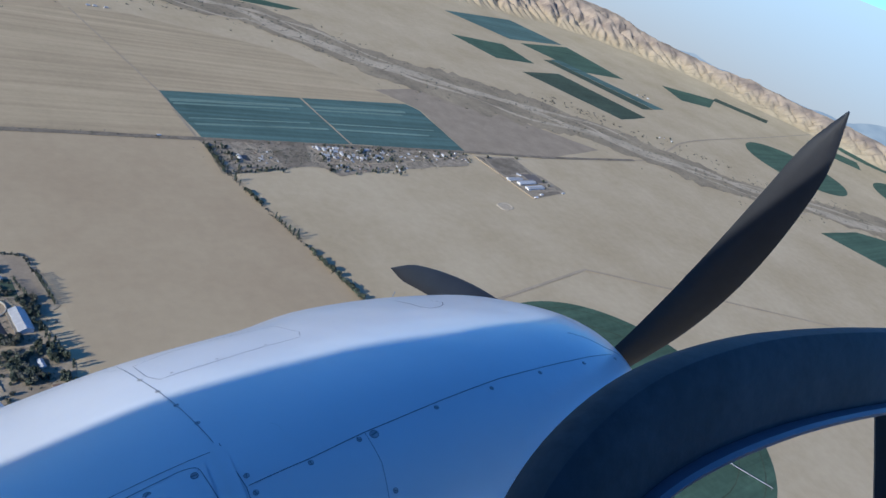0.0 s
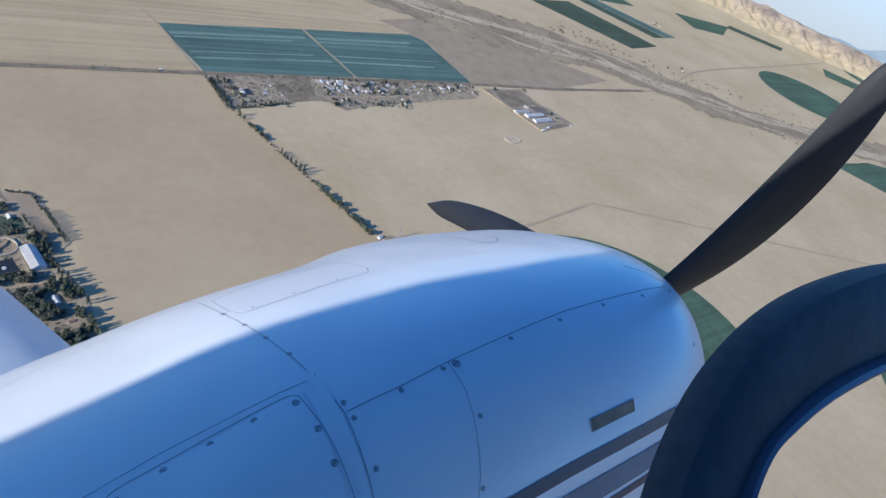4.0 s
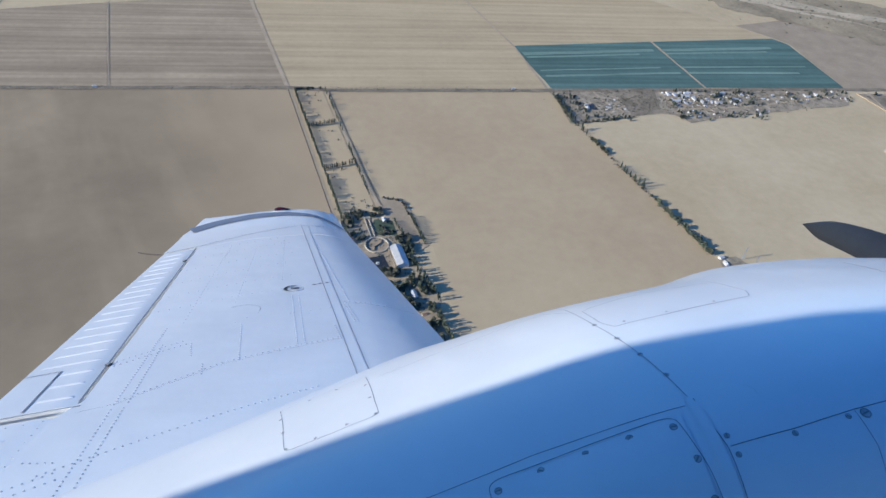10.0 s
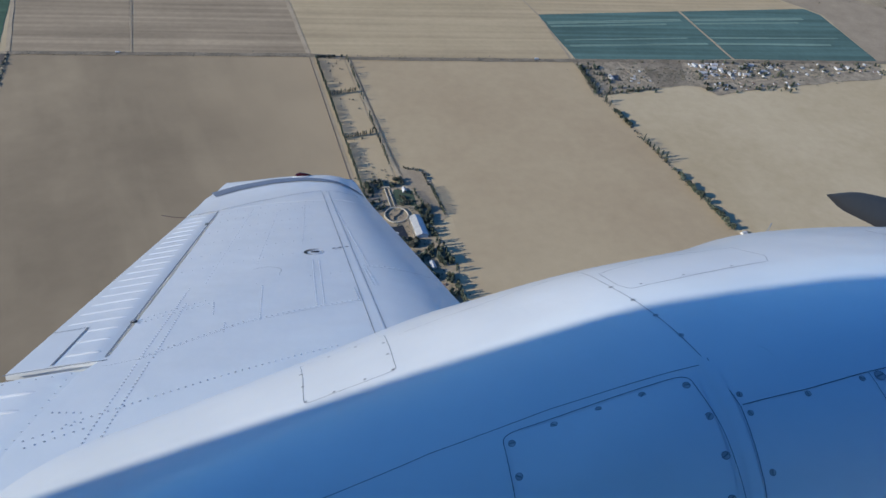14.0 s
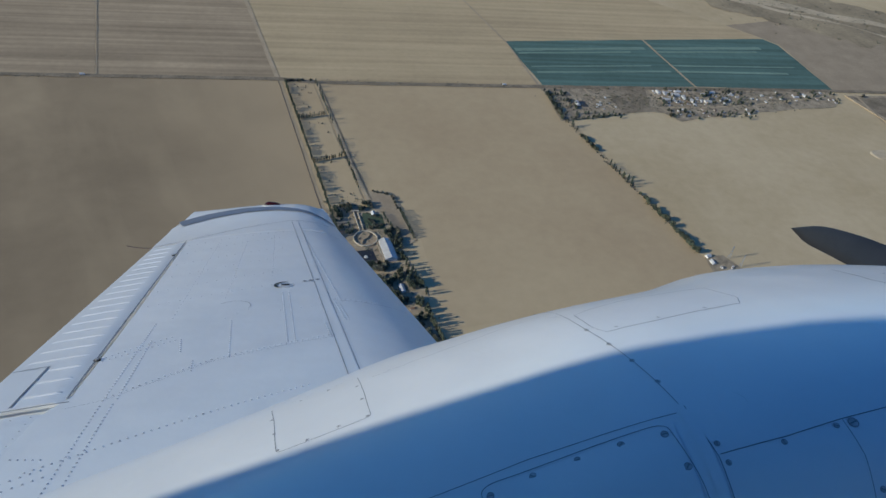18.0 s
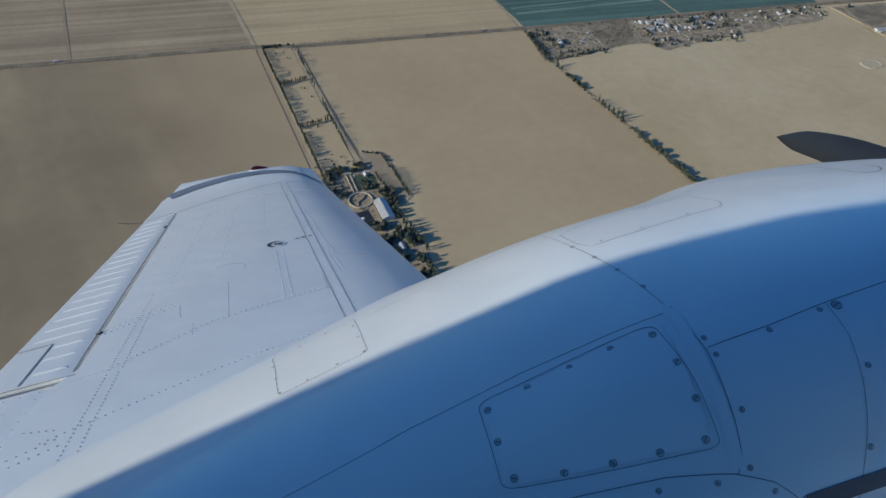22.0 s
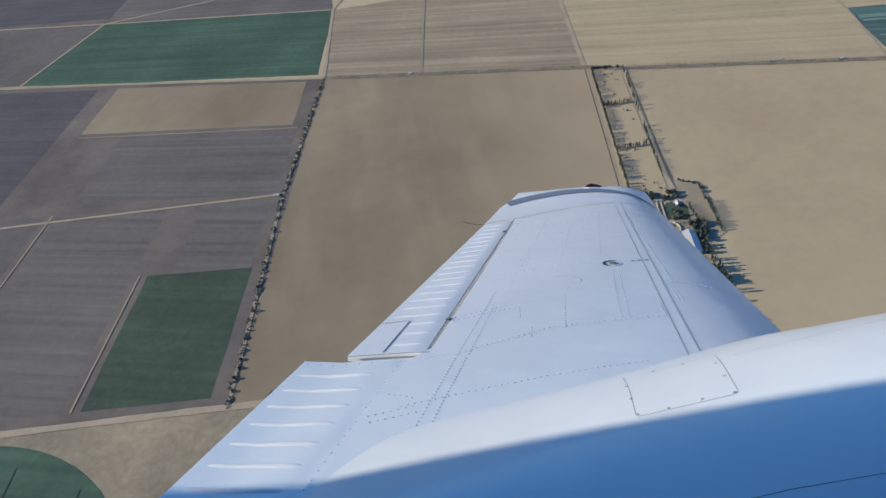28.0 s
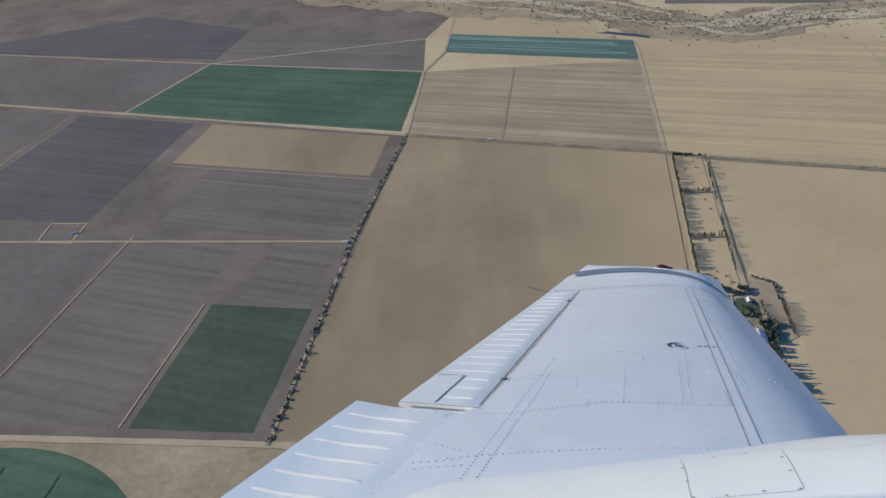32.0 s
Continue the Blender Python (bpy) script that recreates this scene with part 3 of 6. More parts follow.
# plots between the highway and the river
for c, m, label in (([SQ4, (-2721, 60), (-2949, 314), SQT], M_grey_soil, "wide dark field beyond the crossroads"), ([(-1530, 1190), (-2449, 590), (-2184, 1244), (-1700, 1400)], M_dusk, "dark violet-brown field beyond the green square"),
                    ([(-2803, 1219), (-2852, 1478), (-2402, 1628), (-2378, 1377)], M_green, "far green crop field by the river"), ([(-2591, 2000), (-2798, 2303), (-2151, 2306), (-2239, 2001)], M_tan, "far dry tan field below the hills"),
                    ([(-2875, 2359), (-2995, 2712), (-2651, 2882), (-2517, 2625)], M_plough_dark, "far dark ploughed field"), ([(-1629, 2509), (-1264, 2906), (-1993, 2866), (-2100, 2500)], M_brown, "far brown field below the hills"),
                    ([(-1600, 2480), (-516, 2760), (-673, 3034), (-1240, 2880)], M_tan, "far tan field at the foot of the hills"), ([(-761, 2337), (-857, 2493), (-400, 2783), (-295, 2641)], M_plough_dark, "dark ribbed orchard rows with a small basin"),
                    ([(-511, 2734), (-673, 3034), (-500, 3100), (-420, 3020), (-299, 2864)], M_green, "green crop field under the hills"), ([(-257, 2958), (-32, 2804), (-78, 2756), (-240, 2860)], M_green, "small green crop field near the wash"),
                    ([(-390, 2684), (-547, 2879), (-282, 2860), (-250, 2780)], M_green, "green crop plots near the dry river"), ([(-120, 2900), (40, 3040), (200, 2960), (70, 2840)], M_moss, "dull green crop plot near the dry river"),
                    ([(81, 2952), (346, 3067), (300, 2990), (100, 2880)], M_green, "green strip field near the dry river"), ([(-4500, 351), (-4700, 648), (-4024, 1015), (-3911, 608)], M_tan, "far tan field on the plain")):
    sheet("field", c, m, label)
# crops on the eastern plain
for c, m, label in (([(2256, 2446), (2500, 2580), (2771, 2604), (2999, 2534), (2597, 2179)], M_green, "green crop field with a slanting edge"), ([(3030, 2560), (3424, 2608), (3624, 2339), (3264, 1971), (2630, 2150)], M_green, "long green crop field across the lane"),
                    ([(951, 3932), (1345, 4275), (1631, 4107), (1280, 3800)], M_teal, "blue-green block of crops below the hills"), ([(1330, 3790), (1650, 4090), (1902, 3796), (1620, 3633)], M_green, "green block of crops below the hills"),
                    ([(953, 3486), (1220, 3640), (1349, 3471), (1150, 3340)], M_green, "green block of crops on the plain"), ([(1254, 3257), (1463, 3440), (1819, 3195), (1656, 3039)], M_moss, "narrow dull green strip field"),
                    ([(1463, 3661), (1530, 3720), (2003, 3452), (1930, 3390)], M_teal, "narrow blue-green strip field on the plain"), ([(1420, 3610), (1470, 3655), (1925, 3385), (1851, 3324)], M_moss, "narrow dull green strip field beside a pale strip"),
                    ([(2185, 3977), (2566, 4092), (2430, 3850), (2229, 3781)], M_green, "green plots at the foot of the hills"), ([(2600, 4150), (2900, 4050), (2840, 3960), (2540, 4060)], M_moss, "far dull green field"),
                    ([(4010, 1700), (4500, 1500), (4420, 1250), (3930, 1430)], M_teal, "blue-green field far out on the plain"), ([(3700, 2800), (4150, 2700), (4080, 2420), (3640, 2520)], M_green, "far green field on the plain"),
                    ([(3080, 3900), (3330, 3780), (3250, 3620), (3000, 3740)], M_green, "small green plot on the far plain"), ([(4250, 900), (4800, 700), (4760, 480), (4220, 660)], M_green, "far green field under the mountains")):
    sheet("field", c, m, label)
for x, y, r in ((1114, 1270, 272), (1954, 1218, 283), (2405, 1535, 275), (2900, 1270, 280), (2600, 3215, 240), (3770, 3560, 285), (3400, 3235, 285), (3560, 4010, 255), (3500, 1050, 280), (2560, 640, 280), (3200, 420, 280), (4130, 2050, 250)):
    disc("pivot_field", x, y, r, M_green, "round green crop field watered by a centre pivot")
disc("pivot_field", -152, 151, 268, M_green, "round dark green crop field watered by a centre pivot")
disc("pivot_field", 254, 546, 267, M_grey_soil, "round bare grey-brown pivot field with pale wheel tracks")
for cx, cy, r, offs, w in ((254, 546, 267, (-0.8, -0.65, -0.5, -0.36, -0.17, 0.0, 0.15, 0.34, 0.5, 0.68, 0.83), 3.5), (-152, 151, 268, (-0.5, -0.05, 0.25, 0.6), 4)):
    for o in offs:
        h, o = r * math.sqrt(1 - o * o) * random.uniform(0.8, 0.97), o * r
        u, v = (0.66, -0.75), (0.75, 0.66)
        track("wheel_track", [(cx + v[0] * o - u[0] * h, cy + v[1] * o - u[1] * h), (cx + v[0] * o + 4, cy + v[1] * o), (cx + v[0] * o + u[0] * h * 0.9, cy + v[1] * o + u[1] * h * 0.9)], w * random.uniform(0.25, 0.5), M_scrub if cx > 0 else M_moss, "pale wheel track across the round field", "track", 1.25)
# faint rings of the watering arm in the green pivot nearest the fields
for k in (0.34, 0.55, 0.76, 0.93):
    track("wheel_track", [(1114 + 272 * k * math.cos(a), 1270 + 272 * k * math.sin(a)) for a in np.linspace(1.2, 6.9, 40)], 2.2, M_moss, "faint ring left by the watering arm", "track", 1.0)
# dry river
RIVER = [(-4134, 1271), (-3476, 1734), (-2717, 1817), (-2224, 1785), (-1743, 1830), (-1369, 1990), (-1094, 2120), (-850, 2190), (-640, 2180), (-473, 2255), (-400, 2430), (-255, 2600), (-60, 2690), (216, 2790), (490, 2735), (792, 2700), (1127, 2737), (1444, 2760), (1708, 2700), (2028, 2650), (2362, 2700), (2900, 2760), (3600, 3000), (4500, 3150)]
track("riverbank", RIVER, lambda s: 235 + 70 * math.sin(s * 23) + 38 * math.sin(s * 71 + 2) + 22 * math.sin(s * 190), M_bank, "dry washed ground beside the river", "riverbank", 0.9)


def braid(offset, width, phase, first=0, last=99):
    """One channel that wanders across the washed ground of the river."""
    pts = []
    for i in range(len(RIVER) - 1):
        for j in range(4):
            c, n = mixed(RIVER[i], RIVER[i + 1], j / 4), (RIVER[i + 1][1] - RIVER[i][1], RIVER[i][0] - RIVER[i + 1][0])
            w = (offset + 34 * math.sin(phase + (i + j / 4) * 1.9) + 14 * math.sin(phase * 2 + (i + j / 4) * 5.3)) / math.hypot(*n)
            pts.append((c[0] + n[0] * w, c[1] + n[1] * w))
    track("river_bed", pts[4 * first:4 * last], lambda s: width * (1 + 0.45 * math.sin(s * 57 + phase) + 0.3 * math.sin(s * 131)), M_wash, "pale dry sandy river bed winding over the plain", "river bed", 1.15 + 0.01 * phase)


braid(0, 46, 0.4)
braid(45, 16, 2.1, 4, 20)
braid(-50, 14, 3.7, 2, 18)
braid(-15, 20, 5.2, 8, 23)
# roads
track("road_verge", [L1, A0, A2, CC, GR, (1187, 2335), (1557, 2574)], 14, M_scrub, "dark weedy verge beside the dirt road", "verge", 0.98)
track("road", [L1, A0, A2, CC, GR, (1187, 2335), (1557, 2574), (1690, 2680), (1793, 2831), (2007, 3082), (2701, 3655), (3500, 4330)], 9, M_road, "pale dirt road with wheel tracks past the fields")
track("road", [(-3900, -660), FAR_B, SQ4, L1], 9, M_road, "pale dirt road past the green field", smooth=False)
track("road", [(-3000, -2120), FAR_R, (-926, -191), OO, EB, (460, 1110), (560, 1200)], 10, M_road, "pale dirt road between round fields and a hedge", smooth=False)
track("road", [L1, NN, OO], 5, M_road, "narrow dirt road lined with low trees", smooth=False)
# flat dark strip along the field's edge, not dug in
track("ditch", [A0, EB], 1.6, M_grey_soil, "thin dark line beside the avenue road", "ditch", smooth=False)
track("road", [estate(2, 4), estate(746, 9)], 4.5, M_road, "dirt road along the avenue of trees", smooth=False)
track("verge", [estate(25, 78), estate(322, 81), estate(424, 86)], 2, M_scrub, "dark weedy edge of the avenue lane", "verge", smooth=False)
track("road", [estate(14 + 5 * math.cos(a), 90 + 5 * math.sin(a)) for a in np.linspace(0, 6.2, 14)], 1.6, M_road, "small round turning track", smooth=False)
track("road", [A2, estate(322, 76), estate(434, 81)], 6, M_road, "narrow pale lane beside the avenue", smooth=False)
track("road", [A0, TR, TS], 9, M_road, "dirt field road between ploughed fields", smooth=False)
track("road", [L1, SQR, TA, TL, (-1266, 1924)], 8, M_road, "dirt field road beside the green field", smooth=False)
track("road", [NN, (-832, 523), (-1481, -77), (-2277, -683)], 5.5, M_road, "pale farm lane between dark plots", smooth=False)
track("road", [GC, GF], 4, M_road, "thin lane dividing the green crop", smooth=False)
track("road", [estate(748, 108), (600, 1215), DD], 7, M_road, "dirt lane along a row of shrubs", smooth=False)
track("road", [CC, GL, (-174, 2321)], 5, M_road, "thin field lane", smooth=False)
track("road", [SQ4, SQT, SQR], 7, M_road, "thin dirt lane round the green field", smooth=False)
track("road", [(-2949, 314), SQT, (-1136, 1682)], 7, M_road, "thin dirt lane beyond the green field", smooth=False)
for s0, s1, t0, t1 in ((0.02, 0.49, 0.17, 0.17), (0.02, 0.30, 0.08, 0.08), (0.25, 0.25, 0.30, 0.98), (0.02, 0.49, 0.475, 0.475), (0.765, 0.765, 0.01, 0.2), (0.52, 0.98, 0.368, 0.368), (0.52, 0.98, 0.68, 0.68), (0.755, 0.755, 0.69, 0.99)):
    c = west(s0, s1, t0, t1)
    track("road", [c[0], c[2]], 3.2, M_dust, "thin farm lane between dark plots", smooth=False)
track("track", [mixed(L1, A0, 0.395), mixed(SQR, TR, 0.425)], 3, M_dust, "faint track across the ploughed field", "track", smooth=False)
track("road", [(1300, 985), (1480, 760), (1700, 480)], 7, M_road, "pale dirt road past the round fields", smooth=False)
track("road", [(560, 1200), (760, 1350), (1150, 1700), (2100, 1790), (2470, 1790), (3300, 1900), (4600, 1900)], 7, M_road, "pale dirt road across the plain", smooth=False)
track("road", [(2590, 2170), (3020, 2550), (3100, 2900)], 8, M_road, "thin field lane beside green crops", smooth=False)
track("road", [(1010, 2060), (955, 2185)], 6, M_road, "short lane into a farm yard", smooth=False)
sheet("pond", [(-760, 2005), (-735, 2035), (-625, 2075), (-612, 2055)], M_water, "dark small reservoir by the river", "pond", lift=0.84)


def pond(cx, cy, r, turn, mat, label):
    """A rounded pool inside a low bank of dug earth."""
    o = spot(cx, cy)
    verts, faces, k = [], [], 28
    for s, z in ((1.55, 0.5), (1.35, 2.0), (1.18, 2.0), (1.0, 0.9)):
        for i in range(k):
            a = 2 * math.pi * i / k
            g = 1 / (abs(math.cos(a)) ** 3.2 + abs(math.sin(a)) ** 3.2) ** (1 / 3.2)
            u, v = s * g * r * math.cos(a) * 1.25, s * g * r * math.sin(a) * 0.85
            verts.append((o.x + u * math.cos(turn) - v * math.sin(turn), o.y + u * math.sin(turn) + v * math.cos(turn), z))
    for j in range(3):
        for i in range(k):
            n = (i + 1) % k
            faces.append((j * k + i, j * k + n, j * k + k + n, j * k + k + i))
    tagged(new("pond_bank", mesh_from("pond_bank", verts, faces, M_wash, True)), "low pale earth bank round a farm pond", "bank", kind="structure")
    me = mesh_from("pond", [(v[0], v[1], 1.1) for v in verts[2 * k:3 * k]], [tuple(range(k))], mat)
    tagged(new("pond", me), label, "pond", kind="structure")


M_mud = material("muddy_pond_water", (0.12, 0.10, 0.07), 0.25, 0, 0.25, 0.05, 0.4)
pond(603, 1184, 14, 0.5, M_mud, "small brownish farm pond inside a pale bank")
pond(986, 1905, 13, 0.2, M_wash, "dry empty farm pond inside a pale bank")
# watering streaks on the blue-green crops
M_streak = field_rows("watered_crop_streak", (0.20, 0.285, 0.225), 5, 1.0, 0.12, 0.5)


for corners in (((300, 1806), GC, GF, GL), (GC, GR, GK, GF), (TA, TR, TS, TL)):
    for t, w in ((0.30, 9), (0.42, 6), (0.72, 8), (0.80, 14)):
        c = quad(*corners, 0.01, random.uniform(0.8, 0.98), t, t)
        track("crop_streak", [c[0], mixed(c[0], c[1], 0.5), c[1]], w, M_streak, "pale watering streak in the crop", "crop", 0.66)
sheet("pond", [(-600, 2640), (-570, 2665), (-515, 2620), (-545, 2600)], M_water, "small dark square basin among orchard rows", "pond", lift=0.84)
# a small fenced compound at a lane crossing, and a farm with pale sheds
track("road", [(-800, 545), (-850, 590), (-905, 540), (-855, 500), (-800, 545)], 4, M_road, "square dirt track round a small compound", smooth=False)
track("road", [(-1010, -260), (-1170, -170), (-1390, -330), (-1230, -440), (-1010, -260)], 4, M_road, "square dirt track round a farm with pale sheds", smooth=False)

# ---- the airplane: left wing, engine nacelle, propeller, cabin side ----
airplane = tagged(new("airplane"), "white twin-engined propeller airplane banked over farmland, seen from its cabin", "airplane")
airplane.matrix_world = PLANE


def lead(y):
    return 0.41 - 0.1457 * (y - 3.15)


def trail(y):
    return -1.10 - 0.0622 * (4.95 - y)


def crown(y):
    """Height of the upper wing skin at its thickest."""
    return -0.80 + 0.10 * (y - 2.4) + 0.05 * max(0, (y - 5.2) / 0.6) ** 2


def skin_top(x, y):
    a, b = lead(y), trail(y)
    s = min(1, max(0, (a - x) / (a - b)))
    return crown(y) + 0.012 - 0.105 * max(0, (0.30 - s) / 0.30) ** 2.6 - 0.075 * max(0, (s - 0.38) / 0.62) ** 1.6


SPAR_REAR = curve_between([(0.6, -1.06), (1.2, -1.03), (2.64, -0.965), (2.66, -0.905), (5.1, -0.880)])
Y_SPLIT, Y_TIP = 4.95, 5.12


def wing_section(y, back, k=22, thick=1.0):
    """Points round one rib: over the top from back to the leading edge and home underneath."""
    a = lead(y)
    pts = []
    for i in range(k + 1):
        s = (i / k) ** 1.6
        x = a + (back - a) * s
        pts.append((x, y, skin_top(x, y)))
    low = []
    for i in range(1, k + 1):
        s = (i / k) ** 1.6
        x = a + (back - a) * s
        top = skin_top(x, y)
        t = 0.20 * thick * (1 - 0.07 * (y - 2)) * (4 * min(s, 0.35) * (0.7 - min(s, 0.35)) / 0.49 if s < 0.35 else 1 - 0.75 * (s - 0.35) / 0.65)
        low.append((x, y, top - max(t, 0.012)))
    return pts[::-1] + low


def loft(sections, close=True):
    verts, faces, n = [], [], len(sections[0])
    for s in sections:
        verts += s
    for i in range(len(sections) - 1):
        for j in range(n if close else n - 1):
            k = (j + 1) % n
            faces.append((i * n + j, i * n + k, (i + 1) * n + k, (i + 1) * n + j))
    if close:
        faces.append(tuple(range(n)))
        faces.append(tuple(range((len(sections) - 1) * n, len(sections) * n))[::-1])
    return verts, faces


wing = part("wing", mesh_from("wing", *loft([wing_section(y, SPAR_REAR(y)) for y in np.linspace(0.62, Y_SPLIT, 34)]), M_paint, True), airplane, "white painted metal wing with riveted skin")
sec = [wing_section(y, trail(y) + 0.0) for y in np.linspace(Y_SPLIT + 0.006, 5.45, 5)]
for y, sh in ((5.60, 0.96), (5.70, 0.88), (5.76, 0.75), (5.79, 0.5), (5.80, 0.2)):
    base = wing_section(y, trail(y) + 0.06 * (y - 5.45) / 0.35)
    zc, xc = crown(y) - 0.06, -0.45
    sec.append([(xc + (p[0] - xc) * (0.90 + 0.10 * sh if p[0] > -0.3 else 0.97), p[1] + 0.05 * (p[0] < -0.8) * (1 - sh), zc + (p[2] - zc) * sh) for p in base])
part("wing_tip", mesh_from("wing_tip", *loft(sec), M_paint, True), airplane, "white rounded wing tip fairing")


def strip_on_wing(name, pts, width, mat, parent, lift=0.003, label=""):
    """A narrow band that follows the upper skin through (x, y) points."""
    verts, faces, line = [], [], []
    for (xa, ya), (xb, yb) in zip(pts, pts[1:]):
        k = max(2, int(math.hypot(xb - xa, yb - ya) / 0.06))
        line += [(xa + (xb - xa) * i / k, ya + (yb - ya) * i / k) for i in range(k)]
    line.append(pts[-1])
    for i, (x, y) in enumerate(line):
        p, q = line[max(0, i - 1)], line[min(len(line) - 1, i + 1)]
        d = Vector((q[0] - p[0], q[1] - p[1])).normalized()
        for sg in (-1, 1):
            w = width(i / (len(line) - 1)) if callable(width) else width
            u, v = x - d.y * sg * w / 2, y + d.x * sg * w / 2
            verts.append((u, v, skin_top(u, v) + lift))
    for i in range(len(line) - 1):
        faces.append((2 * i, 2 * i + 1, 2 * i + 3, 2 * i + 2))
    return part(name, mesh_from(name, verts, faces, mat), parent, label)


def slab_on_wing(name, corners, mat, label, lift=0.0, thick=0.02):
    """A moving surface behind the rear spar: corners (x, y) in order; gently cambered."""
    (x0, y0), (x1, y1), (x2, y2), (x3, y3) = corners
    k, m = 8, 24
    verts, faces = [], []
    for layer in (0, 1):
        for i in range(m + 1):
            s = i / m
            fx, fy, bx, by = x0 + (x1 - x0) * s, y0 + (y1 - y0) * s, x3 + (x2 - x3) * s, y3 + (y2 - y3) * s
            for j in range(k + 1):
                t = j / k
                x, y = fx + (bx - fx) * t, fy + (by - fy) * t
                z = skin_top(x, y) + lift - 0.007 * max(0, 0.08 - t) / 0.08 * (1 - layer)
                verts.append((x, y, z - layer * (thick + 0.06 * (1 - t))))
    n = (m + 1) * (k + 1)
    for layer in (0, 1):
        for i in range(m):
            for j in range(k):
                a = layer * n + i * (k + 1) + j
                f = (a, a + 1, a + k + 2, a + k + 1)
                faces.append(f if layer == 0 else f[::-1])
    rim = [i * (k + 1) for i in range(m + 1)] + [m * (k + 1) + j for j in range(1, k + 1)] + [i * (k + 1) + k for i in range(m - 1, -1, -1)] + [j for j in range(k - 1, 0, -1)]
    for a, b in zip(rim, rim[1:] + rim[:1]):
        faces.append((a, b, b + n, a + n))
    me = mesh_from(name, verts, faces, mat, True)
    return part(name, me, airplane, label)


aileron = slab_on_wing("aileron", [(-0.900, 4.94), (-0.925, 2.70), (trail(2.70), 2.70), (trail(4.94), 4.94)], M_paint, "white ribbed metal aileron", -0.004)
flap = slab_on_wing("flap", [(-0.975, 2.655), (-1.055, 0.66), (-1.44, 0.66), (-1.40, 2.655)], M_paint, "white ribbed metal flap", -0.012)


def bead(name, xa, ya, xb, yb, parent, lift=0.0, wide=0.022, tall=0.009):
    """A pressed stiffening rib, rounded, tapering out at both ends."""
    verts, faces, k, c = [], [], 14, 6
    for i in range(k + 1):
        s = i / k
        x, y = xa + (xb - xa) * s, ya + (yb - ya) * s
        g = min(1, 6 * s, 6 * (1 - s)) ** 0.5
        for j in range(c + 1):
            a = math.pi * j / c
            verts.append((x, y + wide / 2 * math.cos(a), skin_top(x, y) + lift - 0.004 + (0.004 + tall * g) * math.sin(a)))
    for i in range(k):
        for j in range(c):
            a = i * (c + 1) + j
            faces.append((a, a + 1, a + c + 2, a + c + 1))
    return part(name, mesh_from(name, verts, faces, M_paint, True), parent)


for i in range(17):
    y = 3.12 + i * 0.108
    bead("rib", -0.955, y, trail(y) + 0.03, y, aileron, -0.004, 0.018, 0.0045)
for y in (2.78, 2.90, 3.01):
    bead("rib", -0.955, y, -1.075, y, aileron, -0.004, 0.018, 0.0045)
for i in range(15):
    y = 0.838 + i * 0.121
    bead("rib", -1.075, y, -1.375, y, flap, -0.012, 0.022, 0.0065)
# trim tab, hinge gaps and skin joints
strip_on_wing("tab_joint", [(-1.095, 2.71), (-1.085, 3.05)], 0.007, M_seam, aileron, -0.002)
strip_on_wing("tab_joint", [(-1.085, 3.05), (trail(3.05), 3.05)], 0.004, M_seam, aileron, -0.002)
strip_on_wing("hinge_gap", [(-0.912, 2.70), (-0.893, 4.94)], 0.009, M_seam, wing, 0.0025)
strip_on_wing("hinge_gap", [(-0.90, 2.675), (-1.0, 2.678), (-1.24, 2.68)], 0.007, M_seam, wing, 0.001)
strip_on_wing("hinge_gap", [(-0.90, 4.945), (trail(4.95) + 0.005, 4.945)], 0.005, M_seam, wing, 0.001)
spar_band = strip_on_wing("spar_band", [(0.065, 2.35), (-0.21, 5.20)], 0.040, M_paint, wing, 0.0012)
for pts, w in (([(0.042, 2.35), (-0.232, 5.23)], 0.0022), ([(0.088, 2.35), (-0.188, 5.23)], 0.0016), ([(trail(4.95) + 0.02, 4.955), (-0.86, 4.97), (-0.52, 5.12), (-0.22, 5.25), (0.02, 5.24)], 0.004),
               ([(-0.01, 3.45), (0.19, 3.43), (0.34, 3.46)], 0.0016), ([(-0.90, 2.62), (-0.78, 2.64), (-0.47, 2.85), (-0.02, 3.0)], 0.0012)):
    strip_on_wing("skin_joint", pts, w, M_seam, wing, 0.0022)
# shade on the step of the tip, painted as a tapering grey band
strip_on_wing("tip_shade_band", [(-1.02, 5.515), (-0.85, 5.58), (-0.60, 5.615), (-0.35, 5.60), (-0.14, 5.53), (0.0, 5.45), (0.06, 5.40)], lambda s: 0.15 - 0.115 * s, M_grey, wing, 0.004, "dark grey band painted for the shaded step at the wing tip")


def dome_rows(name, rows, pitch, r, mat, parent, label):
    """Rows of rivet heads on the upper skin, joined."""
    verts, faces = [], []
    for (xa, ya), (xb, yb) in rows:
        k = max(1, int(math.hypot(xb - xa, yb - ya) / pitch))
        for i in range(k + 1):
            x, y = xa + (xb - xa) * i / k, ya + (yb - ya) * i / k
            z, b = skin_top(x, y), len(verts)
            for j in range(6):
                a = j * math.pi / 3
                verts.append((x + r * math.cos(a), y + r * math.sin(a), z))
            verts.append((x, y, z + r * 0.9))
            faces += [(b + j, b + (j + 1) % 6, b + 6) for j in range(6)]
    return part(name, mesh_from(name, verts, faces, mat), parent, label, "stuff")


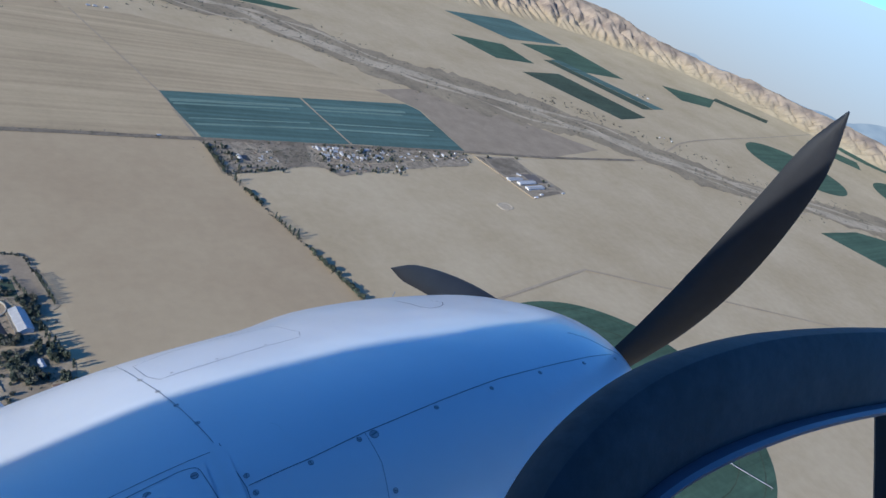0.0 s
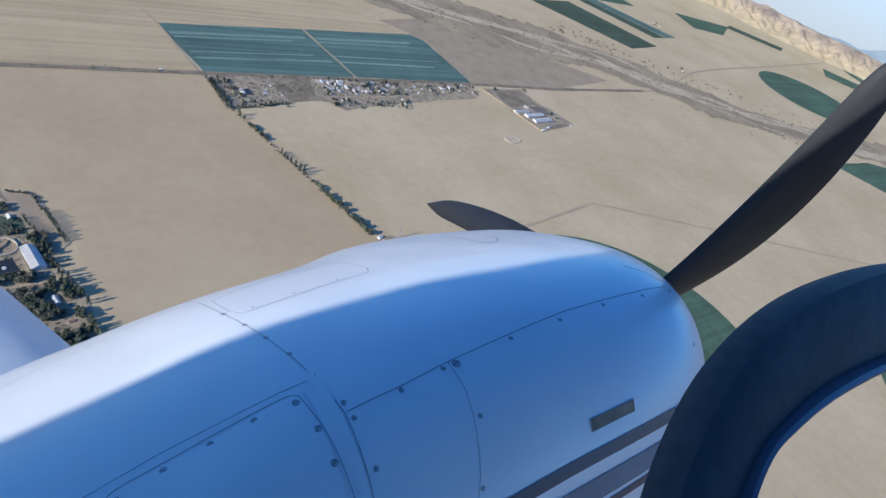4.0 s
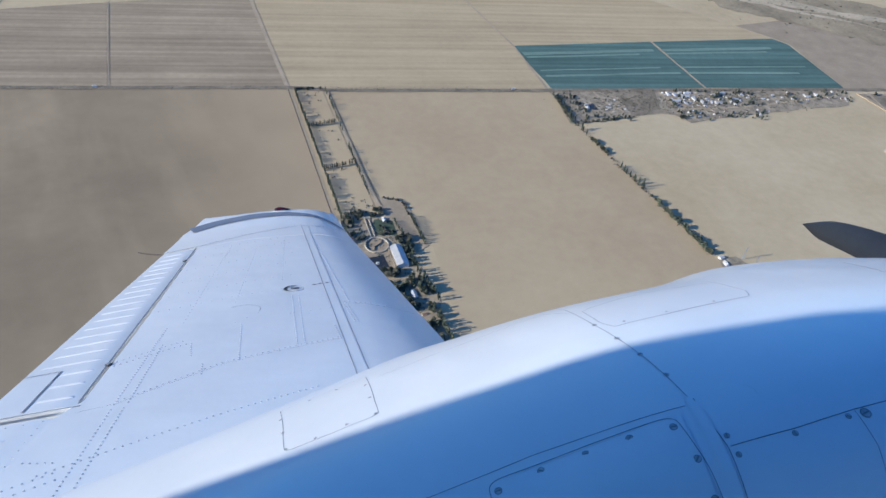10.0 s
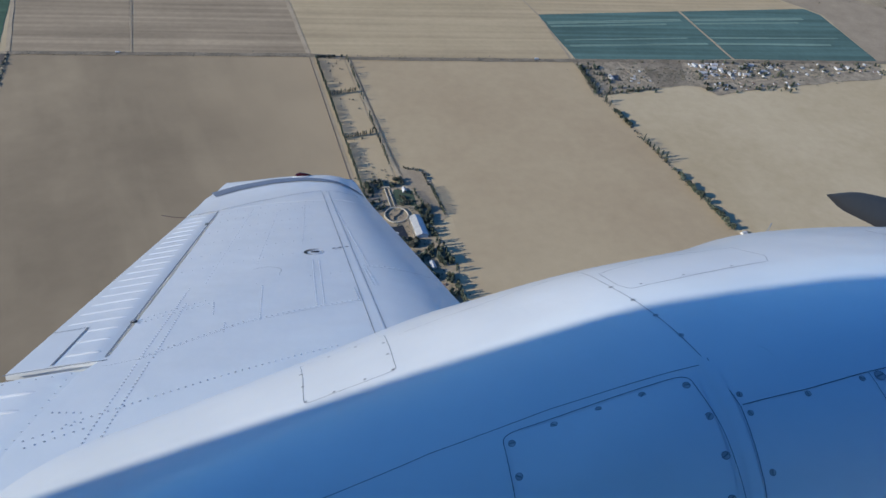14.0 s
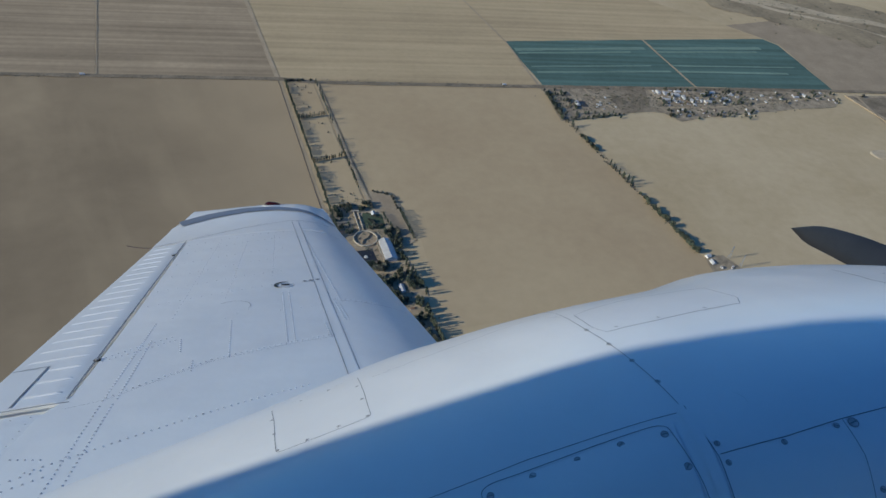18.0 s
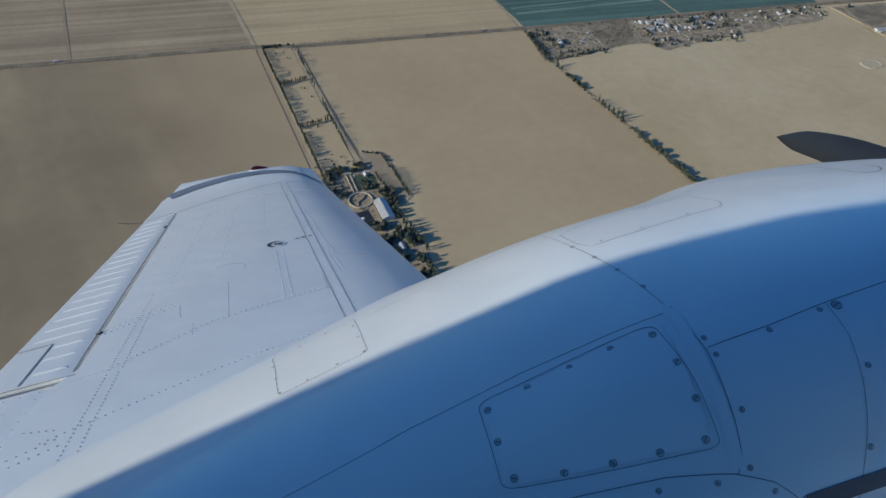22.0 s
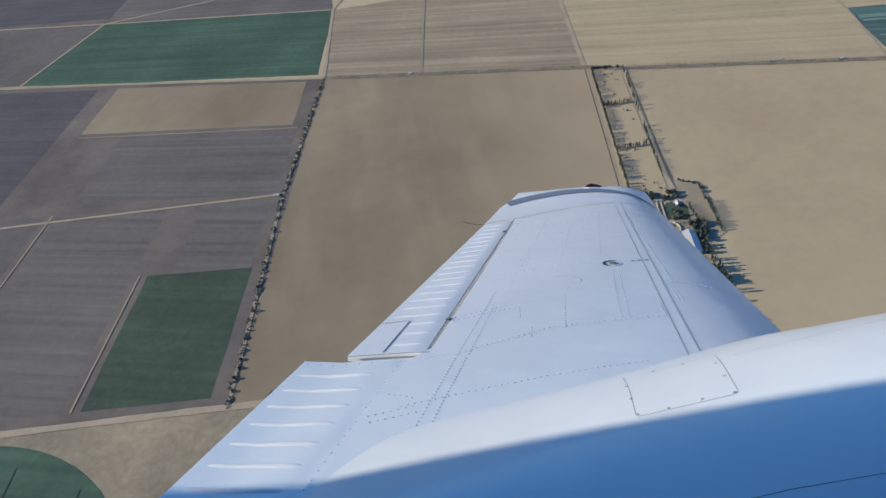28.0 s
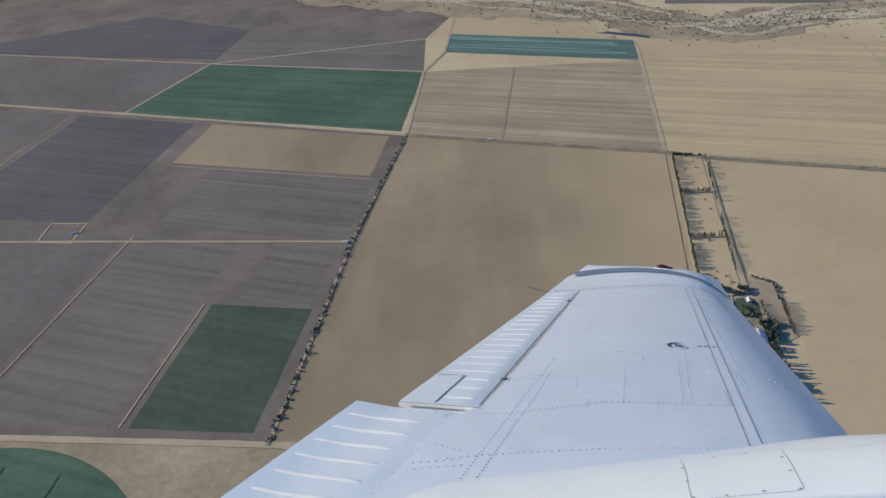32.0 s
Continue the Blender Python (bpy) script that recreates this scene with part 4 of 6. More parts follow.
dome_rows("rivets", [((-0.78, 2.66), (-0.47, 2.87)), ((-0.47, 2.87), (-0.02, 3.02)), ((-0.76, 3.35), (-0.785, 2.64)), ((-0.735, 3.15), (-0.74, 2.64)), ((-0.785, 2.6), (-0.80, 1.9)), ((-0.745, 2.6), (-0.755, 1.9)),
                     ((-0.24, 3.6), (-0.20, 2.98)), ((-0.21, 3.6), (-0.17, 2.98)), ((-0.44, 3.27), (-0.41, 2.88)), ((-0.54, 2.88), (-0.53, 2.79)), ((-0.88, 2.24), (-0.44, 2.44)), ((-0.44, 2.44), (-0.12, 2.57))],
          0.0215, 0.0044, M_rivet, wing, "rows of small painted rivet heads")
dome_rows("rivets", [
                     ((-0.88, 3.0), (-0.64, 3.12)), ((-0.88, 3.04), (-0.66, 3.16)), ((-0.62, 3.12), (-0.60, 2.99)), ((0.0, 3.42), (0.035, 3.19)), ((0.015, 3.42), (0.05, 3.19)), ((0.0, 3.47), (0.19, 3.45)), ((-0.05, 3.15), (-0.03, 3.0)),
                     ((-0.86, 4.99), (-0.52, 5.14)), ((-0.52, 5.14), (-0.24, 5.27)), ((-0.20, 5.22), (0.01, 5.21)), ((-0.16, 4.9), (0.02, 3.5)), ((-0.86, 2.30), (-0.95, 2.33)), ((-0.82, 2.2), (-0.95, 2.14)), ((-0.84, 2.24), (-0.97, 2.18))],
          0.0215, 0.0044, M_rivet, wing, "rows of small painted rivet heads")
dome_rows("rivets", [((-0.85, 3.62), (-0.25, 3.75)), ((-0.85, 3.85), (-0.26, 3.98)), ((-0.85, 4.35), (-0.27, 4.48)), ((-0.85, 4.80), (-0.28, 4.91)), ((-0.30, 3.9), (-0.33, 4.8)), ((-0.50, 3.6), (-0.49, 4.7)), ((-0.70, 3.4), (-0.66, 4.8)), ((-0.83, 4.1), (-0.3, 4.25)), ((-0.83, 4.6), (-0.3, 4.75)), ((-0.47, 3.31), (-0.38, 3.40)), ((-0.24, 3.35), (-0.02, 3.40)), ((-0.9, 1.7), (-0.1, 2.0)), ((-1.05, 2.60), (-1.36, 2.60)), ((-1.02, 1.2), (-0.99, 2.6))], 0.045, 0.0036, M_rivet, wing, "faint rows of flush rivets")


def ring_mesh(r0, r1, h, k=24):
    verts, faces = [], []
    for i in range(k):
        a = 2 * math.pi * i / k
        for r, z in ((r0, 0), (r0, h), (r1, h), (r1, 0)):
            verts.append((r * math.cos(a), r * math.sin(a), z))
    for i in range(k):
        j = (i + 1) % k
        for c in range(4):
            d = (c + 1) % 4
            faces.append((4 * i + c, 4 * j + c, 4 * j + d, 4 * i + d))
    return verts, faces


def disc_mesh(r, h, k=24, dome=0.3):
    verts = [(r * math.cos(2 * math.pi * i / k), r * math.sin(2 * math.pi * i / k), z) for z in (0, h) for i in range(k)] + [(0, 0, h * (1 + dome))]
    faces = [(i, (i + 1) % k, k + (i + 1) % k, k + i) for i in range(k)] + [(k + i, k + (i + 1) % k, 2 * k) for i in range(k)]
    return verts, faces


def wing_frame(x, y):
    """A local frame on the upper skin."""
    e = 0.02
    n = Vector((skin_top(x - e, y) - skin_top(x + e, y), skin_top(x, y - e) - skin_top(x, y + e), 2 * e)).normalized()
    return Matrix.Translation((x, y, skin_top(x, y))) @ n.to_track_quat("Z", "Y").to_matrix().to_4x4()


cap = part("fuel_cap", mesh_from("fuel_cap", *disc_mesh(0.036, 0.0015, 24, 0.05), M_grime, True), airplane, "round metal fuel filler cap in a dark ring")
cap.matrix_local = wing_frame(-0.23, 3.72)
part("seal_ring", mesh_from("seal_ring", *ring_mesh(0.040, 0.0425, 0.0015), M_rivet), cap)
# crescent shadow of the sunk cap, painted as flat dark arcs
strip_on_wing("cap_shade_arc", [(-0.232 + 0.047 * math.cos(a), 3.72 + 0.047 * math.sin(a)) for a in np.linspace(1.3, 4.4, 20)], lambda s: 0.003 + 0.012 * math.sin(math.pi * s) ** 0.8, M_black, wing, 0.004)
strip_on_wing("cap_shade_arc", [(-0.225 + 0.022 * math.cos(a), 3.72 + 0.022 * math.sin(a)) for a in np.linspace(1.9, 5.2, 14)], lambda s: 0.002 + 0.006 * math.sin(math.pi * s), M_seam, wing, 0.0068)
part("cap_tab", mesh_from("cap_tab", [(-0.02, -0.006, 0.002), (0.02, -0.006, 0.002), (0.02, 0.006, 0.002), (-0.02, 0.006, 0.002), (-0.02, -0.006, 0.006), (0.02, -0.006, 0.006), (0.02, 0.006, 0.006), (-0.02, 0.006, 0.006)],
             [(4, 5, 6, 7), (0, 1, 5, 4), (1, 2, 6, 5), (2, 3, 7, 6), (3, 0, 4, 7)], M_black), cap)
for i, dx in enumerate((0.085, 0.115, 0.15)):
    strip_on_wing("placard_bar", [(-0.23 + dx, 3.76 + 0.01 * i), (-0.23 + dx + 0.012, 3.775 + 0.01 * i)], 0.018, M_seam, wing, 0.003)
strip_on_wing("access_cover", [(-0.46 + 0.085 * math.cos(a), 3.45 + 0.085 * math.sin(a)) for a in np.linspace(-0.4, 2.2, 16)], 0.003, M_rivet, airplane, 0.002, "edge of a round access cover")
# navigation light
bm = bmesh.new()
bmesh.ops.create_uvsphere(bm, u_segments=18, v_segments=10, radius=1)
for v in bm.verts:
    v.co = Vector((v.co.x * (0.075 if v.co.x > 0 else 0.045), v.co.y * 0.026, v.co.z * (0.022 if v.co.x < 0 else 0.022 * (1 - 0.5 * v.co.x))))
lamp = part("navigation_light", bm_mesh("navigation_light", bm, M_red, True), airplane, "dark red wing tip navigation light")
lamp.location = (-0.40, 5.735, crown(5.735) + 0.004)
base = part("lamp_base", mesh_from("lamp_base", *disc_mesh(1.0, 1.0, 20, 0.2), M_paint, True), lamp, "white fairing under the lamp")
base.matrix_local = Matrix.Translation((0.01, -0.008, -0.028)) @ Matrix.Diagonal((0.072, 0.032, 0.022, 1))
# aileron hinge fittings and static wick
for y in (3.02, 4.60):
    x = -0.905
    h = part("hinge_fitting", mesh_from("hinge_fitting", *disc_mesh(0.013, 0.005, 12), M_black, True), airplane, "small dark aileron hinge fitting")
    h.matrix_local = wing_frame(x, y)
    part("hinge_bolt", mesh_from("hinge_bolt", *disc_mesh(0.008, 0.009, 8), M_steel, True), h)
verts, faces = [], []
for i in range(9):
    s = i / 8
    for j in range(5):
        a = 2 * math.pi * j / 5
        verts.append((trail(4.9) - 0.15 * s, 4.93 + 0.02 * s + 0.004 * math.cos(a), skin_top(trail(4.9), 4.93) + 0.02 * s * s + 0.004 * math.sin(a)))
for i in range(8):
    for j in range(5):
        faces.append((5 * i + j, 5 * i + (j + 1) % 5, 5 * i + 5 + (j + 1) % 5, 5 * i + 5 + j))
part("static_wick", mesh_from("static_wick", verts, faces, M_brass), airplane, "thin tan static wick on the trailing edge")

# engine nacelle
NC_Y = 1.85
N_TOP = curve_between([(-1.0, -0.90), (-0.6, -0.765), (-0.2, -0.635), (0.0, -0.570), (0.25, -0.488), (0.55, -0.396), (0.92, -0.352), (1.2, -0.338), (1.47, -0.345), (1.69, -0.372), (1.85, -0.45), (1.94, -0.58)])
N_HALF = curve_between([(-1.0, 0.36), (-0.6, 0.44), (-0.2, 0.53), (0.2, 0.63), (0.55, 0.68), (1.0, 0.685), (1.38, 0.66), (1.66, 0.59), (1.84, 0.47), (1.94, 0.32)])
N_BOT = curve_between([(-1.0, -0.98), (-0.4, -1.1), (0.3, -1.22), (1.2, -1.22), (1.66, -1.14), (1.86, -1.02), (1.94, -0.9)])
N_POW = 2.7
N_OUT = curve_between([(-1.0, 2.6), (-0.2, 2.6), (0.1, 2.45), (0.3, 2.0), (0.55, 1.6), (0.85, 1.65), (1.1, 2.2), (2.0, 2.6)])
N_UP = curve_between([(-1.0, 0.04), (-0.6, 0.22), (-0.2, 0.39), (0.0, 0.42), (0.3, 0.42), (2.0, 0.42)])


def shell(x, a, out=0.0):
    """A point of the nacelle: a runs from 0 at the crest towards the cabin (positive) or the tip (negative), in radians; out lifts it off."""
    a = (a + math.pi) % (2 * math.pi) - math.pi
    t, b, w = N_TOP(x), N_BOT(x), N_HALF(x)
    zc = t - N_UP(x)
    hz = t - zc if math.cos(a) > 0 else zc - b
    c, s = math.cos(a), math.sin(a)
    y = -math.copysign(abs(s) ** (2 / N_POW), s) * (w + out)
    z = math.copysign(abs(c) ** (2 / N_POW), c) * (hz + out)
    if -math.pi / 2 < a < 0:
        q = abs(s) ** (2 / N_POW)
        p = N_OUT(x)
        z = max(0, 1 - q ** p) ** (1 / p) * (hz + out)
    return (x, NC_Y + y, zc + z)


def shell_patch(name, x0, x1, a0, a1, out, mat, parent, label="", kx=24, ka=24):
    verts, faces = [], []
    for i in range(kx + 1):
        for j in range(ka + 1):
            top, low = a0(i / kx) if callable(a0) else a0, a1(i / kx) if callable(a1) else a1
            verts.append(shell(x0 + (x1 - x0) * i / kx, top + (low - top) * j / ka, out(i / kx, j / ka) if callable(out) else out))
    for i in range(kx):
        for j in range(ka):
            k = i * (ka + 1) + j
            faces.append((k, k + ka + 1, k + ka + 2, k + 1))
    return part(name, mesh_from(name, verts, faces, mat, True), parent, label)


nacelle = part("engine_nacelle", mesh_from("engine_nacelle", *loft([[shell(x, 2 * math.pi * j / 144) for j in range(144)] for x in np.concatenate([np.linspace(-1.0, 1.4, 50), np.linspace(1.43, 1.94, 22)])]), M_paint, True),
               airplane, "white painted engine nacelle on the wing")


def seam(pts, width, mat=None, out=0.0010, name="panel_joint"):
    """A narrow band on the nacelle through (x, angle) points."""
    line, verts, faces = [], [], []
    for (xa, aa), (xb, ab) in zip(pts, pts[1:]):
        k = max(2, int((abs(xb - xa) + abs(ab - aa) * 0.6) / 0.03))
        line += [(xa + (xb - xa) * i / k, aa + (ab - aa) * i / k) for i in range(k)]
    line.append(pts[-1])
    P = [Vector(shell(x, a, out)) for x, a in line]
    for i, p in enumerate(P):
        d = (P[min(i + 1, len(P) - 1)] - P[max(i - 1, 0)]).normalized()
        x, a = line[i]
        n = (Vector(shell(x, a, 0.05)) - Vector(shell(x, a, 0.0))).normalized()
        s = d.cross(n).normalized()
        verts += [p - s * width * 0.38, p + s * width * 0.38]
    for i in range(len(P) - 1):
        faces.append((2 * i, 2 * i + 1, 2 * i + 3, 2 * i + 2))
    return part(name, mesh_from(name, verts, faces, mat or M_seam), nacelle)


def screw_mesh():
    """A flush head with a dark rim and a worn slot."""
    verts, faces = disc_mesh(0.0064, 0.0006, 14, 0.15)
    n0 = len(faces)
    v2, f2 = ring_mesh(0.0062, 0.0076, 0.0005, 14)
    faces += [tuple(i + len(verts) for i in f) for f in f2]
    verts += v2
    b = len(verts)
    verts += [(-0.0055, -0.0011, 0.0009), (0.0055, -0.0011, 0.0009), (0.0055, 0.0011, 0.0009), (-0.0055, 0.0011, 0.0009)]
    faces.append((b, b + 1, b + 2, b + 3))
    me = mesh_from("screw", verts, faces, [M_steel, M_seam])
    me.polygons.foreach_set("material_index", [0] * n0 + [1] * (len(faces) - n0))
    return me


def rounded(corners, r):
    """A closed outline of (place, angle) corners with each corner drawn round."""
    out, k = [], len(corners)
    for i in range(k):
        p, c, q = (Vector(corners[(i + d) % k]) for d in (-1, 0, 1))
        a, b = c.lerp(p, min(0.4, r / (p - c).length)), c.lerp(q, min(0.4, r / (q - c).length))
        for j in range(6):
            t = j / 5
            v = a * (1 - t) ** 2 + c * 2 * t * (1 - t) + b * t ** 2
            out.append((v.x, v.y))
    return out + out[:1]


SCREW = screw_mesh()


def screw(x, a, size=1.0, out=0.0006):
    e = 0.012
    p = Vector(shell(x, a, out))
    n = (Vector(shell(x, a + e, out)) - Vector(shell(x, a - e, out))).cross(Vector(shell(x + e, a, out)) - Vector(shell(x - e, a, out))).normalized()
    if n.dot(p - Vector((x, NC_Y, -0.8))) < 0:
        n = -n
    ob = part("screw", SCREW, nacelle)
    ob.matrix_local = Matrix.Translation(p) @ n.to_track_quat("Z", "Y").to_matrix().to_4x4() @ Matrix.Rotation(random.uniform(0, 3), 4, "Z") @ Matrix.Scale(size, 4)
# joints, strap and fasteners of the cowling, as (place along it, angle round it)
seam([(0.51, -1.2), (0.515, 0.0), (0.55, 0.49), (0.578, 0.87), (0.575, 1.15)], 0.0020)
strap = shell_patch("strap", 0.552, 0.572, 0.62, 1.34, 0.0012, M_paint, nacelle, "", 4, 24)
seam([(0.576, 1.15), (0.572, 1.30), (0.560, 1.36)], 0.0020)
seam([(0.582, 0.866), (0.70, 0.858), (0.817, 0.832), (0.99, 0.812), (1.188, 0.787), (1.38, 0.788), (1.52, 0.789), (1.65, 0.806)], 0.0021)
seam([(0.818, 0.835), (0.822, 0.99), (0.810, 1.17), (0.795, 1.36), (0.77, 1.56), (0.76, 1.9)], 0.0016)
seam([(0.547, 0.657), (0.281, 0.632), (0.063, 0.657), (-0.112, 0.716), (-0.25, 0.765), (-0.4, 0.82)], 0.0016)
seam([(0.177, 1.158), (0.307, 1.199), (0.444, 1.268), (0.554, 1.351), (0.619, 1.425), (0.678, 1.536)], 0.0021)
seam([(0.0, 1.06), (0.177, 1.158)], 0.0016)
# raised access door with rounded corners
door = shell_patch("access_door", 0.198, 0.530, lambda s: 0.69, lambda s: 1.055 + 0.17 * s, lambda u, v: 0.0014 + 0.010 * (16 * u * (1 - u) * v * (1 - v)) ** 1.3, M_paint, nacelle, "bulged white access door", 20, 20)
seam(rounded([(0.190, 0.680), (0.363, 0.678), (0.518, 0.684), (0.535, 0.936), (0.542, 1.245), (0.405, 1.182), (0.192, 1.064)], 0.034), 0.0018, out=0.0024)
# small riveted cover on the tail of the nacelle
seam(rounded([(-0.205, -0.24), (0.015, -0.20), (0.028, 0.11), (-0.178, 0.118)], 0.02), 0.0016)
# oil door on the crest
seam([(0.535, 0.0), (0.536, 0.09), (0.550, 0.138), (0.66, 0.140), (0.77, 0.128), (0.885, 0.118), (0.905, 0.07), (0.890, -0.01)], 0.0016)
seam([(0.890, -0.01), (0.70, -0.02), (0.535, 0.0)], 0.0013)
seam([(1.299, -0.05), (1.298, 0.004), (1.291, 0.046), (1.30, 0.087), (1.335, 0.085), (1.365, 0.063), (1.395, 0.025), (1.39, -0.001)], 0.0034)
seam([(1.556, 0.565), (1.605, 0.635), (1.647, 0.733), (1.725, 0.811), (1.74, 1.0), (1.75, 1.3)], 0.0024)
seam([(0.05, -0.12), (0.2, -0.105), (0.35, -0.095), (0.47, -0.075), (0.505, -0.01)], 0.0022)
for x, a in ((0.517, 0.09), (0.526, 0.215), (0.536, 0.347), (0.549, 0.491), (0.563, 0.642), (0.581, 0.822), (0.585, 0.905), (0.588, 1.141), (0.578, 1.351)):
    screw(x + 0.004, a, 0.7)
for x, a in ((0.204, 0.729), (0.28, 0.709), (0.358, 0.710), (0.434, 0.713), (0.509, 0.729), (0.522, 0.878), (0.526, 1.039), (0.520, 1.197), (0.445, 1.175), (0.37, 1.137), (0.293, 1.093), (0.214, 1.037), (0.204, 0.874)):
    screw(x, a, 0.92, 0.0018)
for x, a in ((0.235, 1.20), (0.332, 1.256), (0.43, 1.302), (0.525, 1.36), (0.619, 1.455), (0.696, 0.877), (0.801, 0.855), (0.991, 0.836), (1.149, 0.828), (1.314, 0.816), (1.49, 0.825), (1.654, 0.84), (1.624, 1.24), (0.829, 1.128), (0.797, 1.418)):
    screw(x, a, 0.72)
screw(0.834, 0.856, 1.25)
for x, a in ((-0.199, -0.10), (-0.188, 0.0), (-0.176, 0.10), (-0.112, 0.104), (-0.043, 0.095), (0.020, 0.098), (0.015, 0.0), (0.010, -0.09), (-0.06, -0.19), (-0.13, -0.205)):
    screw(x, a, 0.51)
for x, a in ((0.58, 0.12), (0.68, 0.12), (0.80, 0.11)):
    screw(x, a, 0.42)
# stripes and maker's plate (drawn as a plain plate)
shell_patch("stripe", 0.672, 1.60, 1.50, 1.545, 0.0022, M_stripe, nacelle, "dark navy stripe", 30, 4)
shell_patch("stripe", 0.70, 1.60, 1.575, 1.64, 0.0022, M_grey, nacelle, "grey stripe", 30, 4)
shell_patch("stripe", 0.70, 1.60, 1.66, 1.69, 0.0022, M_stripe, nacelle, "dark navy stripe", 30, 4)
shell_patch("plate", 1.108, 1.263, 1.368, 1.424, 0.003, M_brass, nacelle, "small worn brown plate", 6, 3)
# dents and a dark scratch
seam([(0.665, 0.63), (0.672, 0.645), (0.676, 0.66), (0.676, 0.685)], 0.0016, M_grime)

# propeller
HUB = Vector((2.04, 1.85, -0.72))
propeller = part("propeller", bpy.data.meshes.new("hub"), airplane, "black metal propeller standing still")
bm = bmesh.new()
bmesh.ops.create_cone(bm, cap_ends=True, segments=32, radius1=0.15, radius2=0.03, depth=0.34, matrix=Matrix.Translation(HUB) @ Matrix.Rotation(math.pi / 2, 4, "Y"))
bm.to_mesh(propeller.data)
bm.free()
propeller.data.materials.append(M_paint)
for turn in (-64, 56, 176):
    verts, faces, k, c = [], [], 24, 10
    for i in range(k + 1):
        s = i / k
        r = 0.10 + 1.14 * s
        chord = 0.026 + 0.046 * math.sin(math.pi * min(1, 0.12 + 0.80 * s))
        bow = 0.24 * s * s
        if s > 0.84:
            chord *= max(0.08, 1 - ((s - 0.84) / 0.16) ** 2.4)
        twist = radians(62 - 42 * s)
        for j in range(c):
            a = 2 * math.pi * j / c
            u, v = chord * math.cos(a), (0.022 - 0.016 * s) * math.sin(a)
            verts.append((-u * math.sin(twist) + v * math.cos(twist), bow + u * math.cos(twist) + v * math.sin(twist), r))
    for i in range(k):
        for j in range(c):
            faces.append((c * i + j, c * i + (j + 1) % c, c * i + c + (j + 1) % c, c * i + c + j))
    faces += [tuple(range(c))[::-1], tuple(range(k * c, k * c + c))]
    blade = part("blade", mesh_from("blade", verts, faces, M_black, True), propeller, "black propeller blade")
    blade.matrix_local = Matrix.Translation(HUB) @ Matrix.Rotation(radians(turn), 4, "X")

# cabin side: the window frame close to the camera


def bent_bar(name, pts, wide, deep, mat, label, yy=0.55):
    """A rounded bar in the cabin wall, along (x, z) points; wide in the wall, deep across it."""
    P = []
    for i in range(len(pts) - 1):
        for j in range(10):
            s = j / 10
            a, b = pts[max(0, i - 1)], pts[min(len(pts) - 1, i + 2)]
            h = [(2 * s**3 - 3 * s**2 + 1), (s**3 - 2 * s**2 + s) / 2, (-2 * s**3 + 3 * s**2), (s**3 - s**2) / 2]
            P.append(Vector([h[0] * pts[i][c] + h[1] * (pts[i + 1][c] - a[c]) + h[2] * pts[i + 1][c] + h[3] * (b[c] - pts[i][c]) for c in (0, 1)]))
    P.append(Vector(pts[-1]))
    verts, faces, c = [], [], 12
    for i, p in enumerate(P):
        d = (P[min(i + 1, len(P) - 1)] - P[max(i - 1, 0)]).normalized()
        s = Vector((-d.y, d.x))
        for j in range(c):
            a = 2 * math.pi * j / c
            u, v = math.copysign(abs(math.cos(a)) ** 0.55, math.cos(a)) * wide / 2, math.copysign(abs(math.sin(a)) ** 0.55, math.sin(a)) * deep / 2
            verts.append((p.x + s.x * u, yy + v, p.y + s.y * u))
    for i in range(len(P) - 1):
        for j in range(c):
            faces.append((c * i + j, c * i + (j + 1) % c, c * i + c + (j + 1) % c, c * i + c + j))
    faces += [tuple(range(c))[::-1], tuple(range((len(P) - 1) * c, len(P) * c))]
    return part(name, mesh_from(name, verts, faces, mat, True), airplane, label)


bent_bar("window_frame", [(0.455, -0.75), (0.475, -0.48), (0.53, -0.31), (0.63, -0.235), (0.80, -0.215), (1.05, -0.235), (1.5, -0.30)], 0.105, 0.05, M_lining, "dark curved cabin window frame")
bent_bar("frame_rim", [(0.508, -0.75), (0.528, -0.47), (0.577, -0.32), (0.655, -0.278), (0.81, -0.268), (1.05, -0.287), (1.5, -0.352)], 0.014, 0.066, M_grey, "grey inner rim of the window frame")
bent_bar("door_post", [(-1.02, 0.55), (-0.955, 0.05), (-0.92, -0.15), (-0.845, -0.42), (-0.80, -0.9)], 0.10, 0.05, M_black, "black cabin door post beside the window")
bent_bar("windscreen_post", [(1.265, -0.30), (1.275, -0.45), (1.29, -0.9)], 0.085, 0.05, M_black, "black post below the forward window frame")


